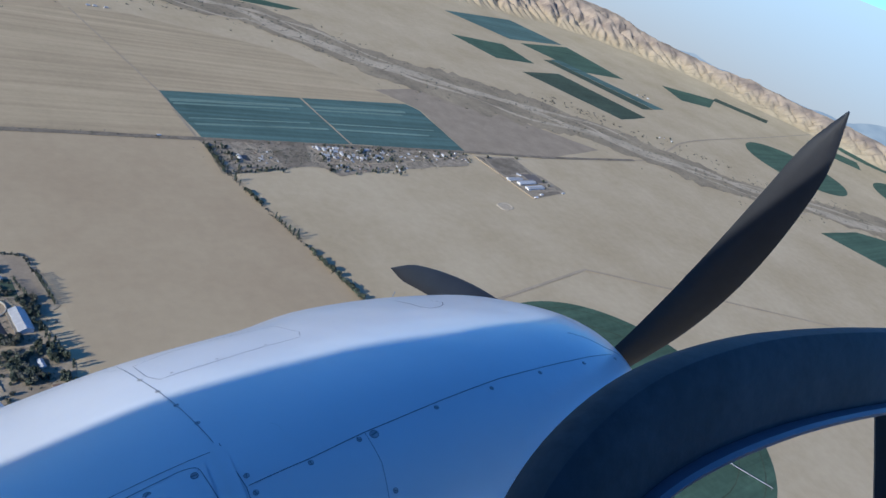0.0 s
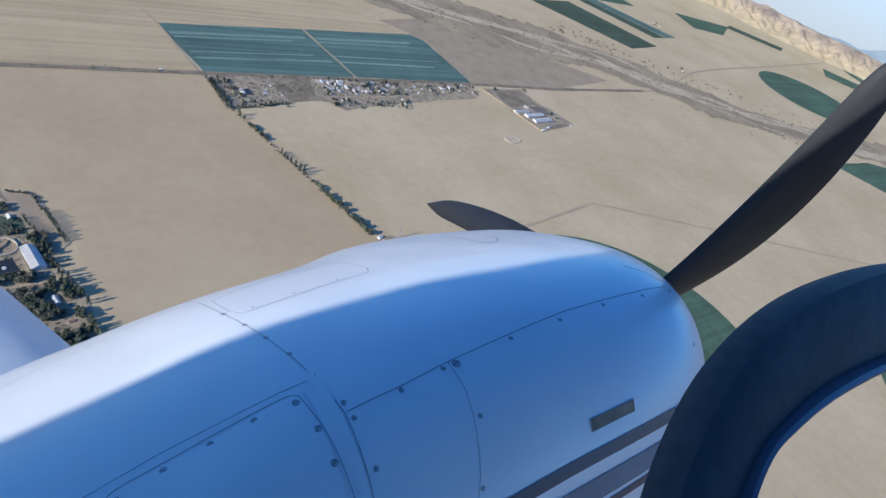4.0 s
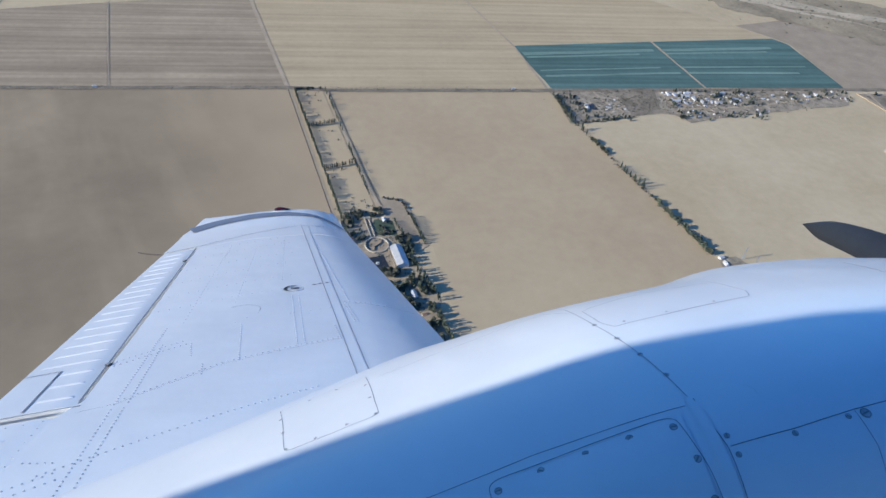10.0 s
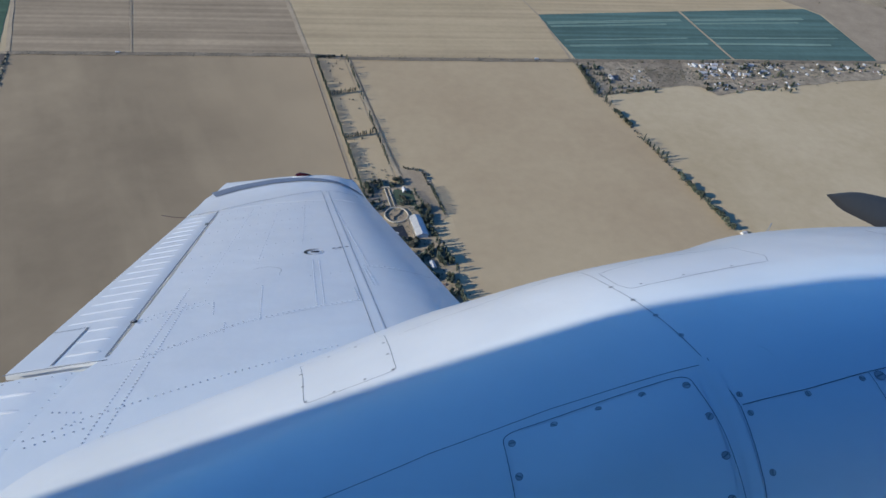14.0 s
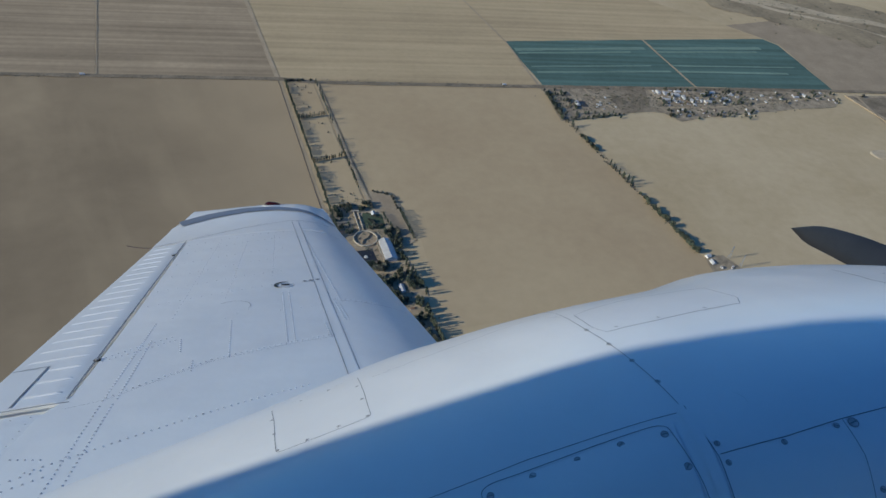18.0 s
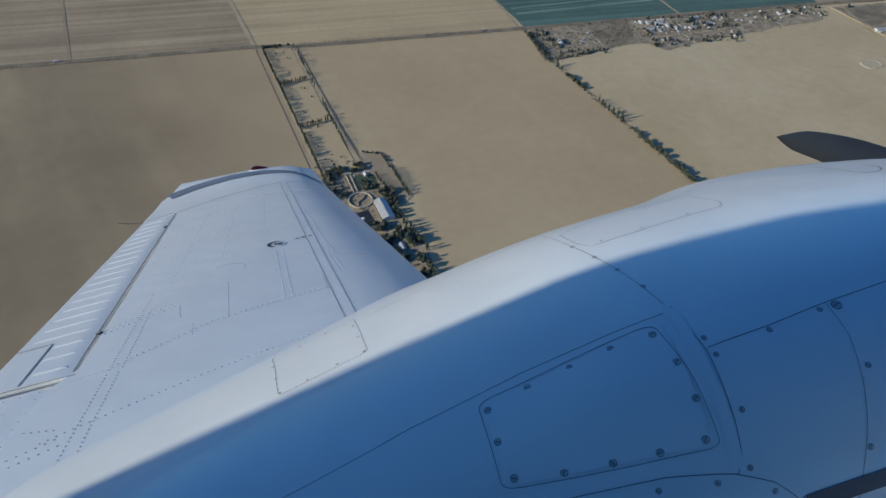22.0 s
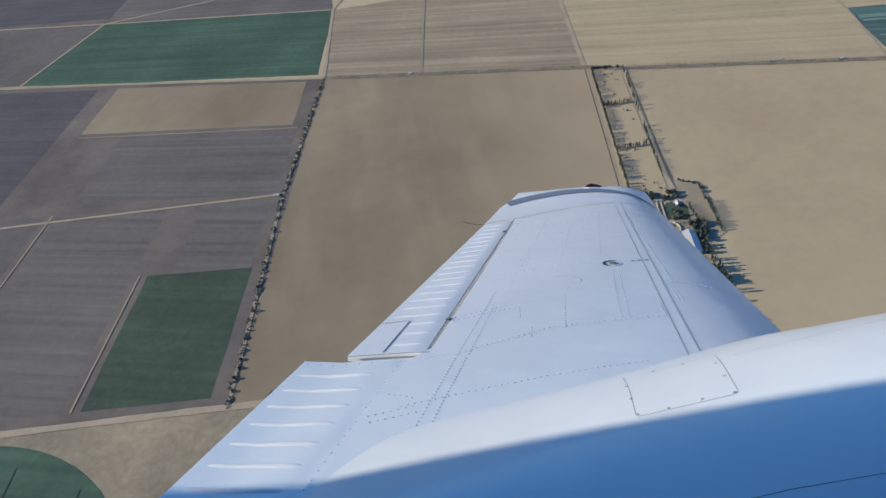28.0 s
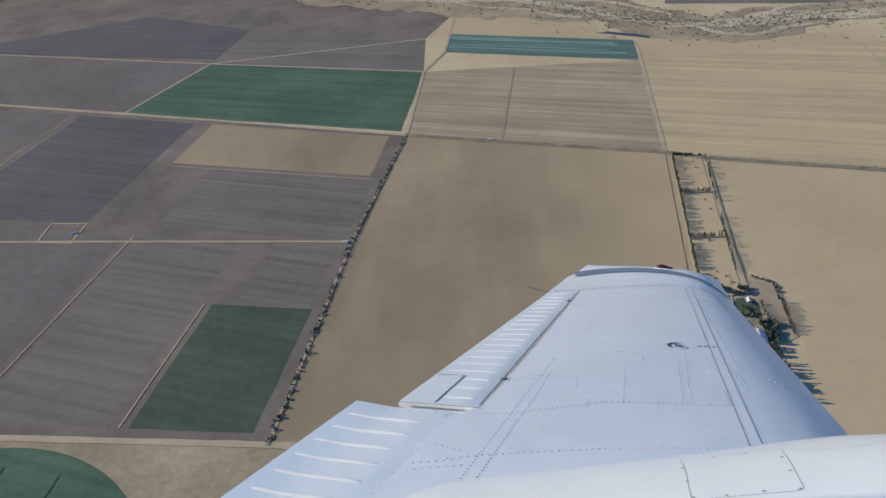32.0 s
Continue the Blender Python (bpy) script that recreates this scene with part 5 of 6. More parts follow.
def cabin_lining():
    """Plain walls of the cabin round the camera, open at the side windows and the windscreen."""
    xs, k = np.linspace(-1.5, 1.5, 31), 40
    verts, faces = [], []
    for layer, g in ((0, 1.0), (1, 1.04)):
        for x in xs:
            for j in range(k):
                a = 2 * math.pi * j / k
                cy, cz = math.copysign(abs(math.cos(a)) ** 0.6, math.cos(a)), math.copysign(abs(math.sin(a)) ** 0.6, math.sin(a))
                verts.append((x, 0.62 * g * cy, -0.18 + 0.74 * g * cz))
    n = len(xs) * k
    for layer in (0, 1):
        for i in range(len(xs) - 1):
            for j in range(k):
                v = [i * k + j, i * k + (j + 1) % k, (i + 1) * k + (j + 1) % k, (i + 1) * k + j]
                mx, mz = (xs[i] + xs[i + 1]) / 2, sum(verts[q][2] for q in v) / 4
                my = sum(verts[q][1] for q in v) / 4
                if abs(my) > 0.35 and -0.97 < mx and -0.62 < mz < 0.50 or mx > 0.5 and mz > -0.62:
                    continue
                faces.append(tuple(q + layer * n for q in (v if layer == 0 else v[::-1])))
    faces.append(tuple(range(k)))
    part("cabin_wall", mesh_from("cabin_wall", verts, faces, M_lining, True), airplane, "dark grey cabin lining")


cabin_lining()


def fuselage_tail():
    """The closed rear of the body behind the cabin, tapering up towards the tail; out of view, added to shade the
    nacelle.
    """
    rings, k = [], 40
    for x, w, low, top in ((-1.52, 0.66, -0.98, 0.60), (-2.0, 0.66, -0.97, 0.64), (-2.6, 0.62, -0.90, 0.64), (-3.3, 0.54, -0.76, 0.62), (-4.2, 0.42, -0.56, 0.58), (-5.2, 0.28, -0.32, 0.52), (-6.1, 0.14, -0.08, 0.45), (-6.4, 0.05, 0.1, 0.38)):
        rings.append([(x, w * math.copysign(abs(math.cos(a)) ** 0.7, math.cos(a)), (low + top) / 2 + (top - low) / 2 * math.copysign(abs(math.sin(a)) ** 0.7, math.sin(a))) for a in np.linspace(0, 2 * math.pi, k, endpoint=False)])
    part("fuselage", mesh_from("fuselage", *loft(rings), M_paint, True), airplane, "unseen white rear fuselage, added to cast shade on the nacelle")


fuselage_tail()

# ---- trees, houses and small things on the land ----


def crown_mesh(name, height, radius, base, count, size, taper, mat, seed):
    """Leaf clumps scattered through a crown with gaps; taper 1 is a spindle, 0 a round head."""
    rng = random.Random(seed)
    verts, faces = [], []
    for _ in range(count):
        s = rng.random() ** 0.8
        wide = radius * (math.sin(math.pi * (0.08 + 0.86 * s)) ** 0.7 * (1 - taper) + taper * (1 - s) ** 0.6 * (0.4 + 0.6 * min(1, s * 5)))
        a, r = rng.uniform(0, 2 * math.pi), wide * math.sqrt(rng.random()) * rng.uniform(0.75, 1.15)
        c = Vector((r * math.cos(a), r * math.sin(a), base + (height - base) * s))
        q = [c + Vector((rng.gauss(0, size), rng.gauss(0, size), rng.gauss(0, size * 0.9))) for _ in range(5)]
        b = len(verts)
        verts += q
        faces += [(b, b + 1, b + 2), (b, b + 2, b + 3), (b, b + 3, b + 4), (b + 1, b + 3, b + 4)]
    return mesh_from(name, verts, faces, mat)


def trunk_mesh(height, r, seed):
    rng = random.Random(seed)
    verts, faces = [], []
    limbs = [((0, 0, 0), (rng.uniform(-0.3, 0.3), rng.uniform(-0.3, 0.3), height), r)]
    for k in range(3):
        a, z = rng.uniform(0, 6.28), height * rng.uniform(0.4, 0.7)
        limbs.append(((0, 0, z), (height * 0.2 * math.cos(a), height * 0.2 * math.sin(a), z + height * 0.3), r * 0.45))
    for p, q, w in limbs:
        b = len(verts)
        for s in (0, 1):
            for j in range(6):
                t = j * math.pi / 3
                c = Vector(p).lerp(Vector(q), s)
                verts.append((c.x + w * (1 - 0.65 * s) * math.cos(t), c.y + w * (1 - 0.65 * s) * math.sin(t), c.z))
        faces += [(b + j, b + (j + 1) % 6, b + 6 + (j + 1) % 6, b + 6 + j) for j in range(6)]
    return mesh_from("trunk", verts, faces, M_bark)


def tree_kind(name, height, radius, base, count, size, taper, mat, label, seed):
    ob = tagged(new(name), label, "tree")
    part("trunk", trunk_mesh(height * 0.75, 0.02 * height, seed), ob)
    part("crown", crown_mesh("crown", height, radius, base, count, size, taper, mat, seed), ob)
    return ob


POPLARS = [tree_kind("poplar_tree", 13 + k, 1.9, 1.0, 95, 0.62, 0.85, M_leaf, "tall slim dark green poplar along a farm road", 10 + k) for k in range(3)]
ROUNDS = [tree_kind("broadleaf_tree", 8 + k, 4.0 + 0.4 * k, 1.8, 130, 0.85, 0.05, M_leaf if k < 2 else M_olive, "broad dark green tree with an uneven crown", 20 + k) for k in range(3)]
SHRUBS = [tree_kind("shrub_tree", 4.5 + k, 2.6, 0.6, 60, 0.7, 0.1, M_olive, "low dusty olive-green shrub tree", 30 + k) for k in range(3)]
CEDARS = [tree_kind("cedar_tree", 8.5 + 1.5 * k, 3.3, 0.8, 150, 0.75, 0.35, M_leaf, "dense dark green garden tree with a pointed crown", 40 + k) for k in range(3)]
for proto in POPLARS + ROUNDS + SHRUBS + CEDARS:
    proto.location = spot(*estate(random.uniform(640, 700), random.uniform(40, 100)))


def plant(kinds, px, py, group, jitter=2.0, scale=(0.75, 1.25)):
    p = spot(px, py) + Vector((random.uniform(-jitter, jitter), random.uniform(-jitter, jitter), 0.3))
    k = random.uniform(*scale)
    ob = copy_thing(random.choice(kinds), Matrix.Translation(p) @ Matrix.Rotation(random.uniform(0, 6.28), 4, "Z"))
    ob.scale = (k, k, k * random.uniform(0.9, 1.15))
    return tagged(ob, group=group)


def row(kinds, a, b, count, group, gap=0.0, **kw):
    for i in range(count):
        if random.random() >= gap:
            s = (i + 0.5) / count
            plant(kinds, a[0] + (b[0] - a[0]) * s, a[1] + (b[1] - a[1]) * s, group, **kw)


# the avenue: bare ground between two rows of poplars, with cross rows
sheet("avenue_ground", [estate(8, 6), estate(20, 66), estate(434, 74), estate(434, 6)], M_tan, "dusty bare ground between two rows of poplars", "ground", lift=0.6)
sheet("estate_ground", [estate(432, 6), estate(436, 82), estate(398, 86), estate(414, 126), estate(532, 130), estate(548, 102), estate(580, 104), estate(640, 112), estate(692, 100), estate(748, 102), estate(750, 12)], M_garden, "dry garden ground of the estate", "ground", lift=0.63)
sheet("estate_ground", [estate(404, 90), estate(417, 120), estate(527, 122), estate(520, 108), estate(470, 98), estate(444, 84)], M_dust, "pale bare ground behind the garden", "ground", lift=0.66)
sheet("estate_ground", [estate(664, 38), estate(668, 88), estate(690, 84), estate(686, 40)], M_dust, "pale bare clearing among the trees", "ground", lift=0.66)
sheet("pool_terrace", [estate(535, 20), estate(533, 67), estate(575, 68), estate(574, 18)], M_dust, "pale paved terrace round the pool", "ground", lift=0.67)
sheet("garden_lawn", [estate(452, 60), estate(462, 92), estate(500, 90), estate(492, 60)], M_moss, "dull green garden lawn", "lawn", lift=0.66)
row(POPLARS, estate(12, 12), estate(505, 16), 140, "poplars of the avenue", 0.08, scale=(0.5, 0.9), jitter=1.0)
row(POPLARS, estate(22, 72), estate(390, 72), 52, "poplars of the avenue", 0.35, scale=(0.5, 0.85), jitter=1.0)
for at in (155, 298):
    row(POPLARS, estate(at + 4, 14), estate(at - 4, 66), 15, "poplars of the avenue", 0.05, scale=(0.5, 0.8), jitter=0.6)
row(SHRUBS, estate(10, 14), estate(16, 62), 14, "shrubs of the avenue", 0.1, scale=(0.5, 1.0))


def grove(kinds, s0, s1, d0, d1, count, group="trees of the estate", scale=(0.55, 1.0), free=()):
    """Trees scattered over a piece of the estate, none on the free plots (s0, s1, d0, d1)."""
    for _ in range(count):
        at, d = random.uniform(s0, s1), random.uniform(d0, d1)
        if not any(f[0] < at < f[1] and f[2] < d < f[3] for f in free):
            plant(kinds, *estate(at, d), group, jitter=0.5, scale=scale)


row(POPLARS, estate(458, 122), estate(529, 125), 16, "comb of poplars behind the garden", 0.0, scale=(0.65, 0.8), jitter=0.3)
row(POPLARS, estate(462, 93), estate(507, 99), 10, "small poplars of the garden", 0.0, scale=(0.45, 0.65), jitter=0.8)
row(SHRUBS, estate(400, 92), estate(415, 120), 12, "shrubs behind the garden", 0.1, scale=(0.4, 0.8), jitter=2)
row(SHRUBS, estate(416, 121), estate(456, 122), 13, "shrubs behind the garden", 0.1, scale=(0.4, 0.8), jitter=2)
grove(ROUNDS, 430, 446, 22, 48, 16, scale=(0.5, 0.85))
grove(ROUNDS, 430, 448, 48, 82, 16, scale=(0.5, 0.85))
grove(CEDARS, 446, 506, 14, 44, 38, "garden trees of the estate", (0.35, 0.65), ((470, 478, 14, 44), (490, 506, 12, 26)))
grove(SHRUBS, 462, 496, 64, 92, 16, "garden shrubs of the estate", (0.5, 0.9))
grove(ROUNDS, 502, 542, 84, 106, 20, scale=(0.55, 0.95))
grove(CEDARS, 530, 576, 88, 100, 10, "garden trees of the estate", (0.6, 1.0))
row(SHRUBS, estate(534, 17), estate(578, 16), 14, "clipped bushes by the pool", 0.05, scale=(0.5, 0.8), jitter=1)
grove(ROUNDS, 573, 589, 28, 68, 26, scale=(0.6, 0.95))
grove(ROUNDS, 600, 662, 42, 68, 44, scale=(0.7, 1.15))
grove(CEDARS, 598, 660, 14, 40, 44, "garden trees of the estate", (0.3, 0.6), ((624, 632, 14, 40), (598, 660, 26, 29)))
grove(CEDARS, 600, 650, 70, 108, 22, "garden trees of the estate", (0.7, 1.15), ((622, 642, 68, 86),))
row(POPLARS, estate(578, 96), estate(650, 108), 13, "tall trees at the field edge", 0.0, scale=(0.75, 1.15), jitter=3)
grove(CEDARS, 660, 692, 84, 104, 8, "garden trees of the estate", (0.6, 1.0))
grove(ROUNDS, 690, 742, 36, 94, 46, scale=(0.6, 1.1))
grove(CEDARS, 688, 744, 46, 94, 44, "garden trees of the estate", (0.6, 1.05))
grove(SHRUBS, 668, 744, 16, 38, 30, "garden shrubs of the estate", (0.6, 1.1), ((712, 724, 30, 40),))
row(POPLARS, estate(688, 97), estate(742, 102), 14, "comb of poplars at the corner", 0.0, scale=(0.85, 1.1), jitter=0.8)
row(POPLARS, estate(745, 54), estate(747, 99), 14, "comb of poplars at the corner", 0.0, scale=(0.7, 0.95), jitter=0.8)
row(SHRUBS, estate(748, 14), estate(747, 52), 10, "shrubs at the corner", 0.05, scale=(0.7, 1.2))
# field rows, lanes and hedges
TREES_A, TREES_B = (366, 1678), (655, 1372)
for s0, s1, k in ((0.04, 0.10, 3), (0.14, 0.20, 4), (0.22, 0.27, 6), (0.37, 0.43, 5), (0.45, 0.56, 7), (0.60, 0.68, 6), (0.70, 0.80, 8), (0.82, 0.99, 10)):
    row(POPLARS if k % 2 else ROUNDS[:2], mixed(TREES_A, TREES_B, s0), mixed(TREES_A, TREES_B, s1), k, "trees of the field row", 0.1, scale=(0.65, 1.25))
row(SHRUBS, TREES_A, TREES_B, 34, "shrubs of the field row", 0.25, scale=(0.35, 0.75))
LANE_A, LANE_B = estate(742, 106), (703, 1312)
row(SHRUBS, LANE_A, LANE_B, 62, "shrubs of the lane", 0.06, scale=(0.6, 1.2), jitter=4)
row(ROUNDS, mixed(LANE_A, LANE_B, 0.52), mixed(LANE_A, LANE_B, 0.60), 4, "trees of the lane", scale=(0.6, 0.9))
for _ in range(14):
    plant(SHRUBS, 690 + random.uniform(-22, 25), 1318 + random.uniform(-20, 18), "shrubs by the switchyard", scale=(0.4, 0.8))
row(SHRUBS, L1, NN, 22, "shrubs of the field road", 0.25, scale=(0.4, 0.9))
row(SHRUBS, NN, OO, 26, "shrubs of the field road", 0.2, scale=(0.4, 1.0))
HEDGE_A, HEDGE_B = (OO[0] + 30, OO[1] + 42), (EB[0] - 18, EB[1] + 2)
row(SHRUBS, HEDGE_A, HEDGE_B, 44, "hedge trees of the dirt road", 0.06, scale=(0.7, 1.4), jitter=3)
row(ROUNDS, HEDGE_A, HEDGE_B, 14, "hedge trees of the dirt road", 0.3, scale=(0.5, 0.9), jitter=3)
row(SHRUBS, A2, mixed(A2, CC, 0.9), 18, "shrubs of the dirt road", 0.4, scale=(0.3, 0.6))
# small bushes between the avenue rows
for _ in range(24):
    plant(SHRUBS, *estate(random.uniform(25, 390), random.uniform(24, 60)), "bushes of the avenue", scale=(0.25, 0.55))


def box_faces(x0, x1, y0, y1, z0, z1, bottom=True):
    v = [(x0, y0, z0), (x1, y0, z0), (x1, y1, z0), (x0, y1, z0), (x0, y0, z1), (x1, y0, z1), (x1, y1, z1), (x0, y1, z1)]
    f = [(4, 5, 6, 7), (0, 1, 5, 4), (1, 2, 6, 5), (2, 3, 7, 6), (3, 0, 4, 7)] + ([(0, 3, 2, 1)] if bottom else [])
    return v, f


def house(w, d, h, roof_mat, label, name="house", rise=0.28):
    """A gabled building with eaves, a door and windows."""
    ob = tagged(new(name), label, "building")
    v, f = box_faces(-w / 2, w / 2, -d / 2, d / 2, 0, h)
    v += [(-w / 2, 0, h + d * rise), (w / 2, 0, h + d * rise)]
    f += [(4, 7, 8), (5, 9, 6)]
    wall = part("wall", mesh_from("wall", v, f[1:], M_white), ob)
    e, r = 0.5, d * rise
    for sg in (-1, 1):
        y, z = sg * (d / 2 + e), h - e * 2 * rise
        vv = [(-w / 2 - e, y, z), (w / 2 + e, y, z), (w / 2 + e, 0, h + r), (-w / 2 - e, 0, h + r)]
        vv += [(a, b, c + 0.18) for a, b, c in vv]
        part("roof", mesh_from("roof", vv, [(0, 1, 2, 3), (4, 5, 6, 7), (0, 1, 5, 4), (1, 2, 6, 5), (2, 3, 7, 6), (3, 0, 4, 7)], roof_mat), ob)
    part("door", mesh_from("door", *box_faces(-0.55, 0.55, -d / 2 - 0.06, -d / 2 + 0.02, 0, 2.1), M_bark), ob)
    for sg in (-1, 1):
        for side in (-1, 1):
            yy = side * (d / 2 + 0.02)
            part("window", mesh_from("window", *box_faces(sg * w * 0.3 - 0.7, sg * w * 0.3 + 0.7, yy - 0.05, yy + 0.05, 1.0, 2.2), M_glass), ob)
    ob.location = spot(*estate(660, 60))
    return ob


HOMES = [house(12, 8, 3.2, M_roof, "small white house with a pale metal roof"), house(16, 9, 3.4, M_tile, "white house with a brown tiled roof"),
         house(24, 11, 4.5, M_roof, "long white farm shed with a pale roof", "shed", 0.18)]
HALL = house(44, 17, 6, M_roof, "large hall with a long pale metal roof", "hall", 0.2)


def settle(proto, px, py, turn, group, k=1.0):
    return tagged(copy_thing(proto, Matrix.Translation(spot(px, py) + Vector((0, 0, 0.4))) @ Matrix.Rotation(radians(turn), 4, "Z") @ Matrix.Scale(k, 4)), group=group)


def village(s, d):
    """Land metres of a place s along the village street from its western end and d away from it."""
    return (279 + 0.854 * s + 0.521 * d, 1792 + 0.521 * s - 0.854 * d)


HALL.matrix_world = Matrix.Translation(spot(*estate(550.5, 78)) + Vector((0, 0, 0.4))) @ Matrix.Rotation(radians(-81), 4, "Z")
for k in range(12):
    part("arcade_pier", mesh_from("arcade_pier", *box_faces(-20.5 + 3.6 * k, -19.6 + 3.6 * k, -11.6, -8.6, 0, 4.2), M_stone), HALL)
for k in range(15):
    for sg in (-1, 1):
        part("roof_rib", mesh_from("roof_rib", [(a, sg * b, c + 5.9 + (8.5 - b) * 0.2) for a, b, c in box_faces(-21.2 + 3 * k, -20.6 + 3 * k, 0.2, 8.8, 0, 0.42)[0]], box_faces(0, 1, 0, 1, 0, 1)[1], M_roof), HALL)
for i, (x, y, k) in enumerate(((459, 79, 0.75), (505, 16, 0.55), (631, 77, 0.6), (494, 20, 0.55), (718, 34, 0.7), (671, 80, 0.75), (626, 20, 0.4), (474, 30, 0.5), (728, 26, 0.6), (700, 30, 0.55), (520, 100, 0.55))):
    if i < 3:
        HOMES[i].matrix_world = Matrix.Translation(spot(*estate(x, y)) + Vector((0, 0, 0.4))) @ Matrix.Rotation(radians(-81 + 90 * (i == 1)), 4, "Z") @ Matrix.Scale(k, 4)
    else:
        settle(HOMES[i % 2], *estate(x, y), -81 + 90 * (i % 2), "houses of the estate", k)


def low_wall(name, line, thick, high, mat, label):
    """A free-standing wall with a coping along land points."""
    ob = tagged(new(name), label, "wall")
    for a, b in zip(line, line[1:]):
        p, q = spot(*a), spot(*b)
        m = Matrix.Translation((p + q) / 2) @ Matrix.Rotation(math.atan2((q - p).y, (q - p).x), 4, "Z")
        h = (q - p).length / 2 + thick / 2
        for nm, w, z0, z1 in (("wall_panel", thick / 2, 0.3, high + 0.4), ("coping", thick / 2 + 0.1, high + 0.4, high + 0.6)):
            part(nm, mesh_from(nm, [m @ Vector(v) for v in box_faces(-h, h, -w, w, z0, z1)[0]], box_faces(0, 1, 0, 1, 0, 1)[1], mat), ob)
    return ob


low_wall("boundary_wall", [estate(448 + 72.5 * k, 11 + k) for k in range(5)], 0.7, 2.0, M_stone, "long pale boundary wall of the estate")
low_wall("garden_wall", [estate(449, 50), estate(496, 49)], 1.0, 1.8, M_stone, "pale wall beside the garden drive")
low_wall("garden_wall", [estate(453, 56), estate(494, 55.5)], 1.0, 1.8, M_stone, "pale wall beside the garden drive")
low_wall("garden_wall", [estate(447, 47), estate(449, 58)], 2.0, 2.8, M_stone, "pale gate wall of the garden drive")
low_wall("plot_wall", [estate(600, 27), estate(660, 29)], 0.8, 1.0, M_dust, "low earth wall between garden plots")
low_wall("plot_wall", [estate(628, 16), estate(628, 40)], 0.8, 1.0, M_dust, "low earth wall between garden plots")
low_wall("court_partition", [estate(505, 62), estate(511, 60), estate(516, 55), estate(519, 48), estate(526, 46)], 1.2, 2.2, M_dust, "bent low wall inside the round court")
for at in (62, 148, 246):
    settle(HOMES[1], *estate(at, 15), -81, "huts of the avenue", 0.45)
VILLAGE = [(2, 4), (4, 144), (40, 138), (219, 101), (243, 112), (267, 143), (330, 128), (476, 101), (690, 76), (720, 34), (722, 4)]
sheet("village_ground", [village(*p) for p in VILLAGE], M_yard, "trodden dusty ground of the village", "ground", lift=0.6, ragged=3)
sheet("village_ground", [village(*p) for p in ((150, 6), (148, 112), (219, 100), (245, 8))], M_scrub, "grey-brown weedy plot between the houses", "ground", lift=0.63, ragged=2)
track("road", [village(252, 6), village(268, 84), village(360, 84), village(480, 70), village(720, 22)], 6, M_road, "pale village lane between the houses", smooth=False)
track("road", [village(100, 6), village(112, 60), village(140, 95)], 5, M_road, "short pale lane into the western yard", smooth=False)
rv = random.Random(7)
street = 1.1
for s0, s1, d0, d1, count, k0, k1 in ((256, 352, 8, 76, 44, 0.35, 0.7), (352, 470, 10, 72, 22, 0.45, 0.8), (280, 480, 90, 120, 18, 0.4, 0.7), (480, 720, 8, 60, 20, 0.45, 0.8), (100, 145, 40, 105, 9, 0.4, 0.7), (6, 40, 8, 40, 4, 0.5, 0.7)):
    for i in range(count):
        settle(HOMES[0 if rv.random() < 0.65 else (2 if rv.random() < 0.35 else 1)], *village(rv.uniform(s0, s1), rv.uniform(d0, d1)), street + rv.choice((0, 90)) + rv.uniform(-6, 6), "houses of the village", rv.uniform(k0, k1))
sheet("village_ground", [village(256, 8), village(268, 80), village(352, 78), village(350, 8)], M_dust, "pale swept yard among sheds", "ground", lift=0.64, ragged=2)
for x, y, k, a in ((270, 20, 1.0, 90), (284, 24, 0.9, 90), (276, 52, 1.1, 0), (298, 60, 0.9, 0), (318, 16, 1.0, 0), (336, 58, 1.0, 90), (420, 44, 1.0, 0), (448, 24, 0.9, 90), (610, 34, 0.9, 0), (640, 30, 0.8, 90), (306, 32, 1.25, 0), (322, 44, 1.1, 90), (400, 18, 1.2, 0), (372, 60, 1.1, 0)):
    settle(HOMES[2], *village(x, y), street + a, "large sheds of the village", k)
for s0, s1, d0, d1, count in ((4, 60, 20, 142, 14), (60, 140, 110, 135, 8), (256, 350, 4, 80, 10), (352, 480, 4, 75, 22), (250, 480, 100, 135, 18), (560, 720, 4, 60, 14)):
    for i in range(count):
        plant(ROUNDS, *village(rv.uniform(s0, s1), rv.uniform(d0, d1)), "trees of the village", scale=(0.35, 0.8))
for s0, s1, d0, d1, count in ((6, 60, 14, 140, 26), (60, 145, 100, 134, 10), (256, 350, 4, 80, 16), (352, 480, 4, 78, 30), (250, 480, 98, 134, 26), (560, 720, 4, 60, 16)):
    for i in range(count):
        plant(CEDARS, *village(rv.uniform(s0, s1), rv.uniform(d0, d1)), "garden trees of the village", scale=(0.35, 0.75))
sheet("farm_yard", [(930, 2164), (1058, 2244), (1104, 2180), (1134, 2166), (1196, 2108), (1080, 2000), (1008, 2079)], M_yard, "bare yard of a farm", "ground", lift=0.6)
sheet("farm_plot", [(948, 2164), (1050, 2230), (1094, 2174), (1012, 2096)], M_scrub, "weedy dry plot of the farm", "ground", lift=0.63)
sheet("farm_plot", [(1066, 2140), (1112, 2166), (1136, 2126), (1092, 2108)], M_grey_soil, "dark grey ground beside the sheds", "ground", lift=0.63)
sheet("farm_plot", [(1100, 2040), (1150, 2088), (1186, 2100), (1100, 2020)], M_scrub, "weedy dry plot of the farm", "ground", lift=0.63)
low_wall("farm_wall", [(930, 2164), (1008, 2079), (1080, 2000)], 0.8, 2.0, M_dust, "earth-coloured wall of the farm yard")
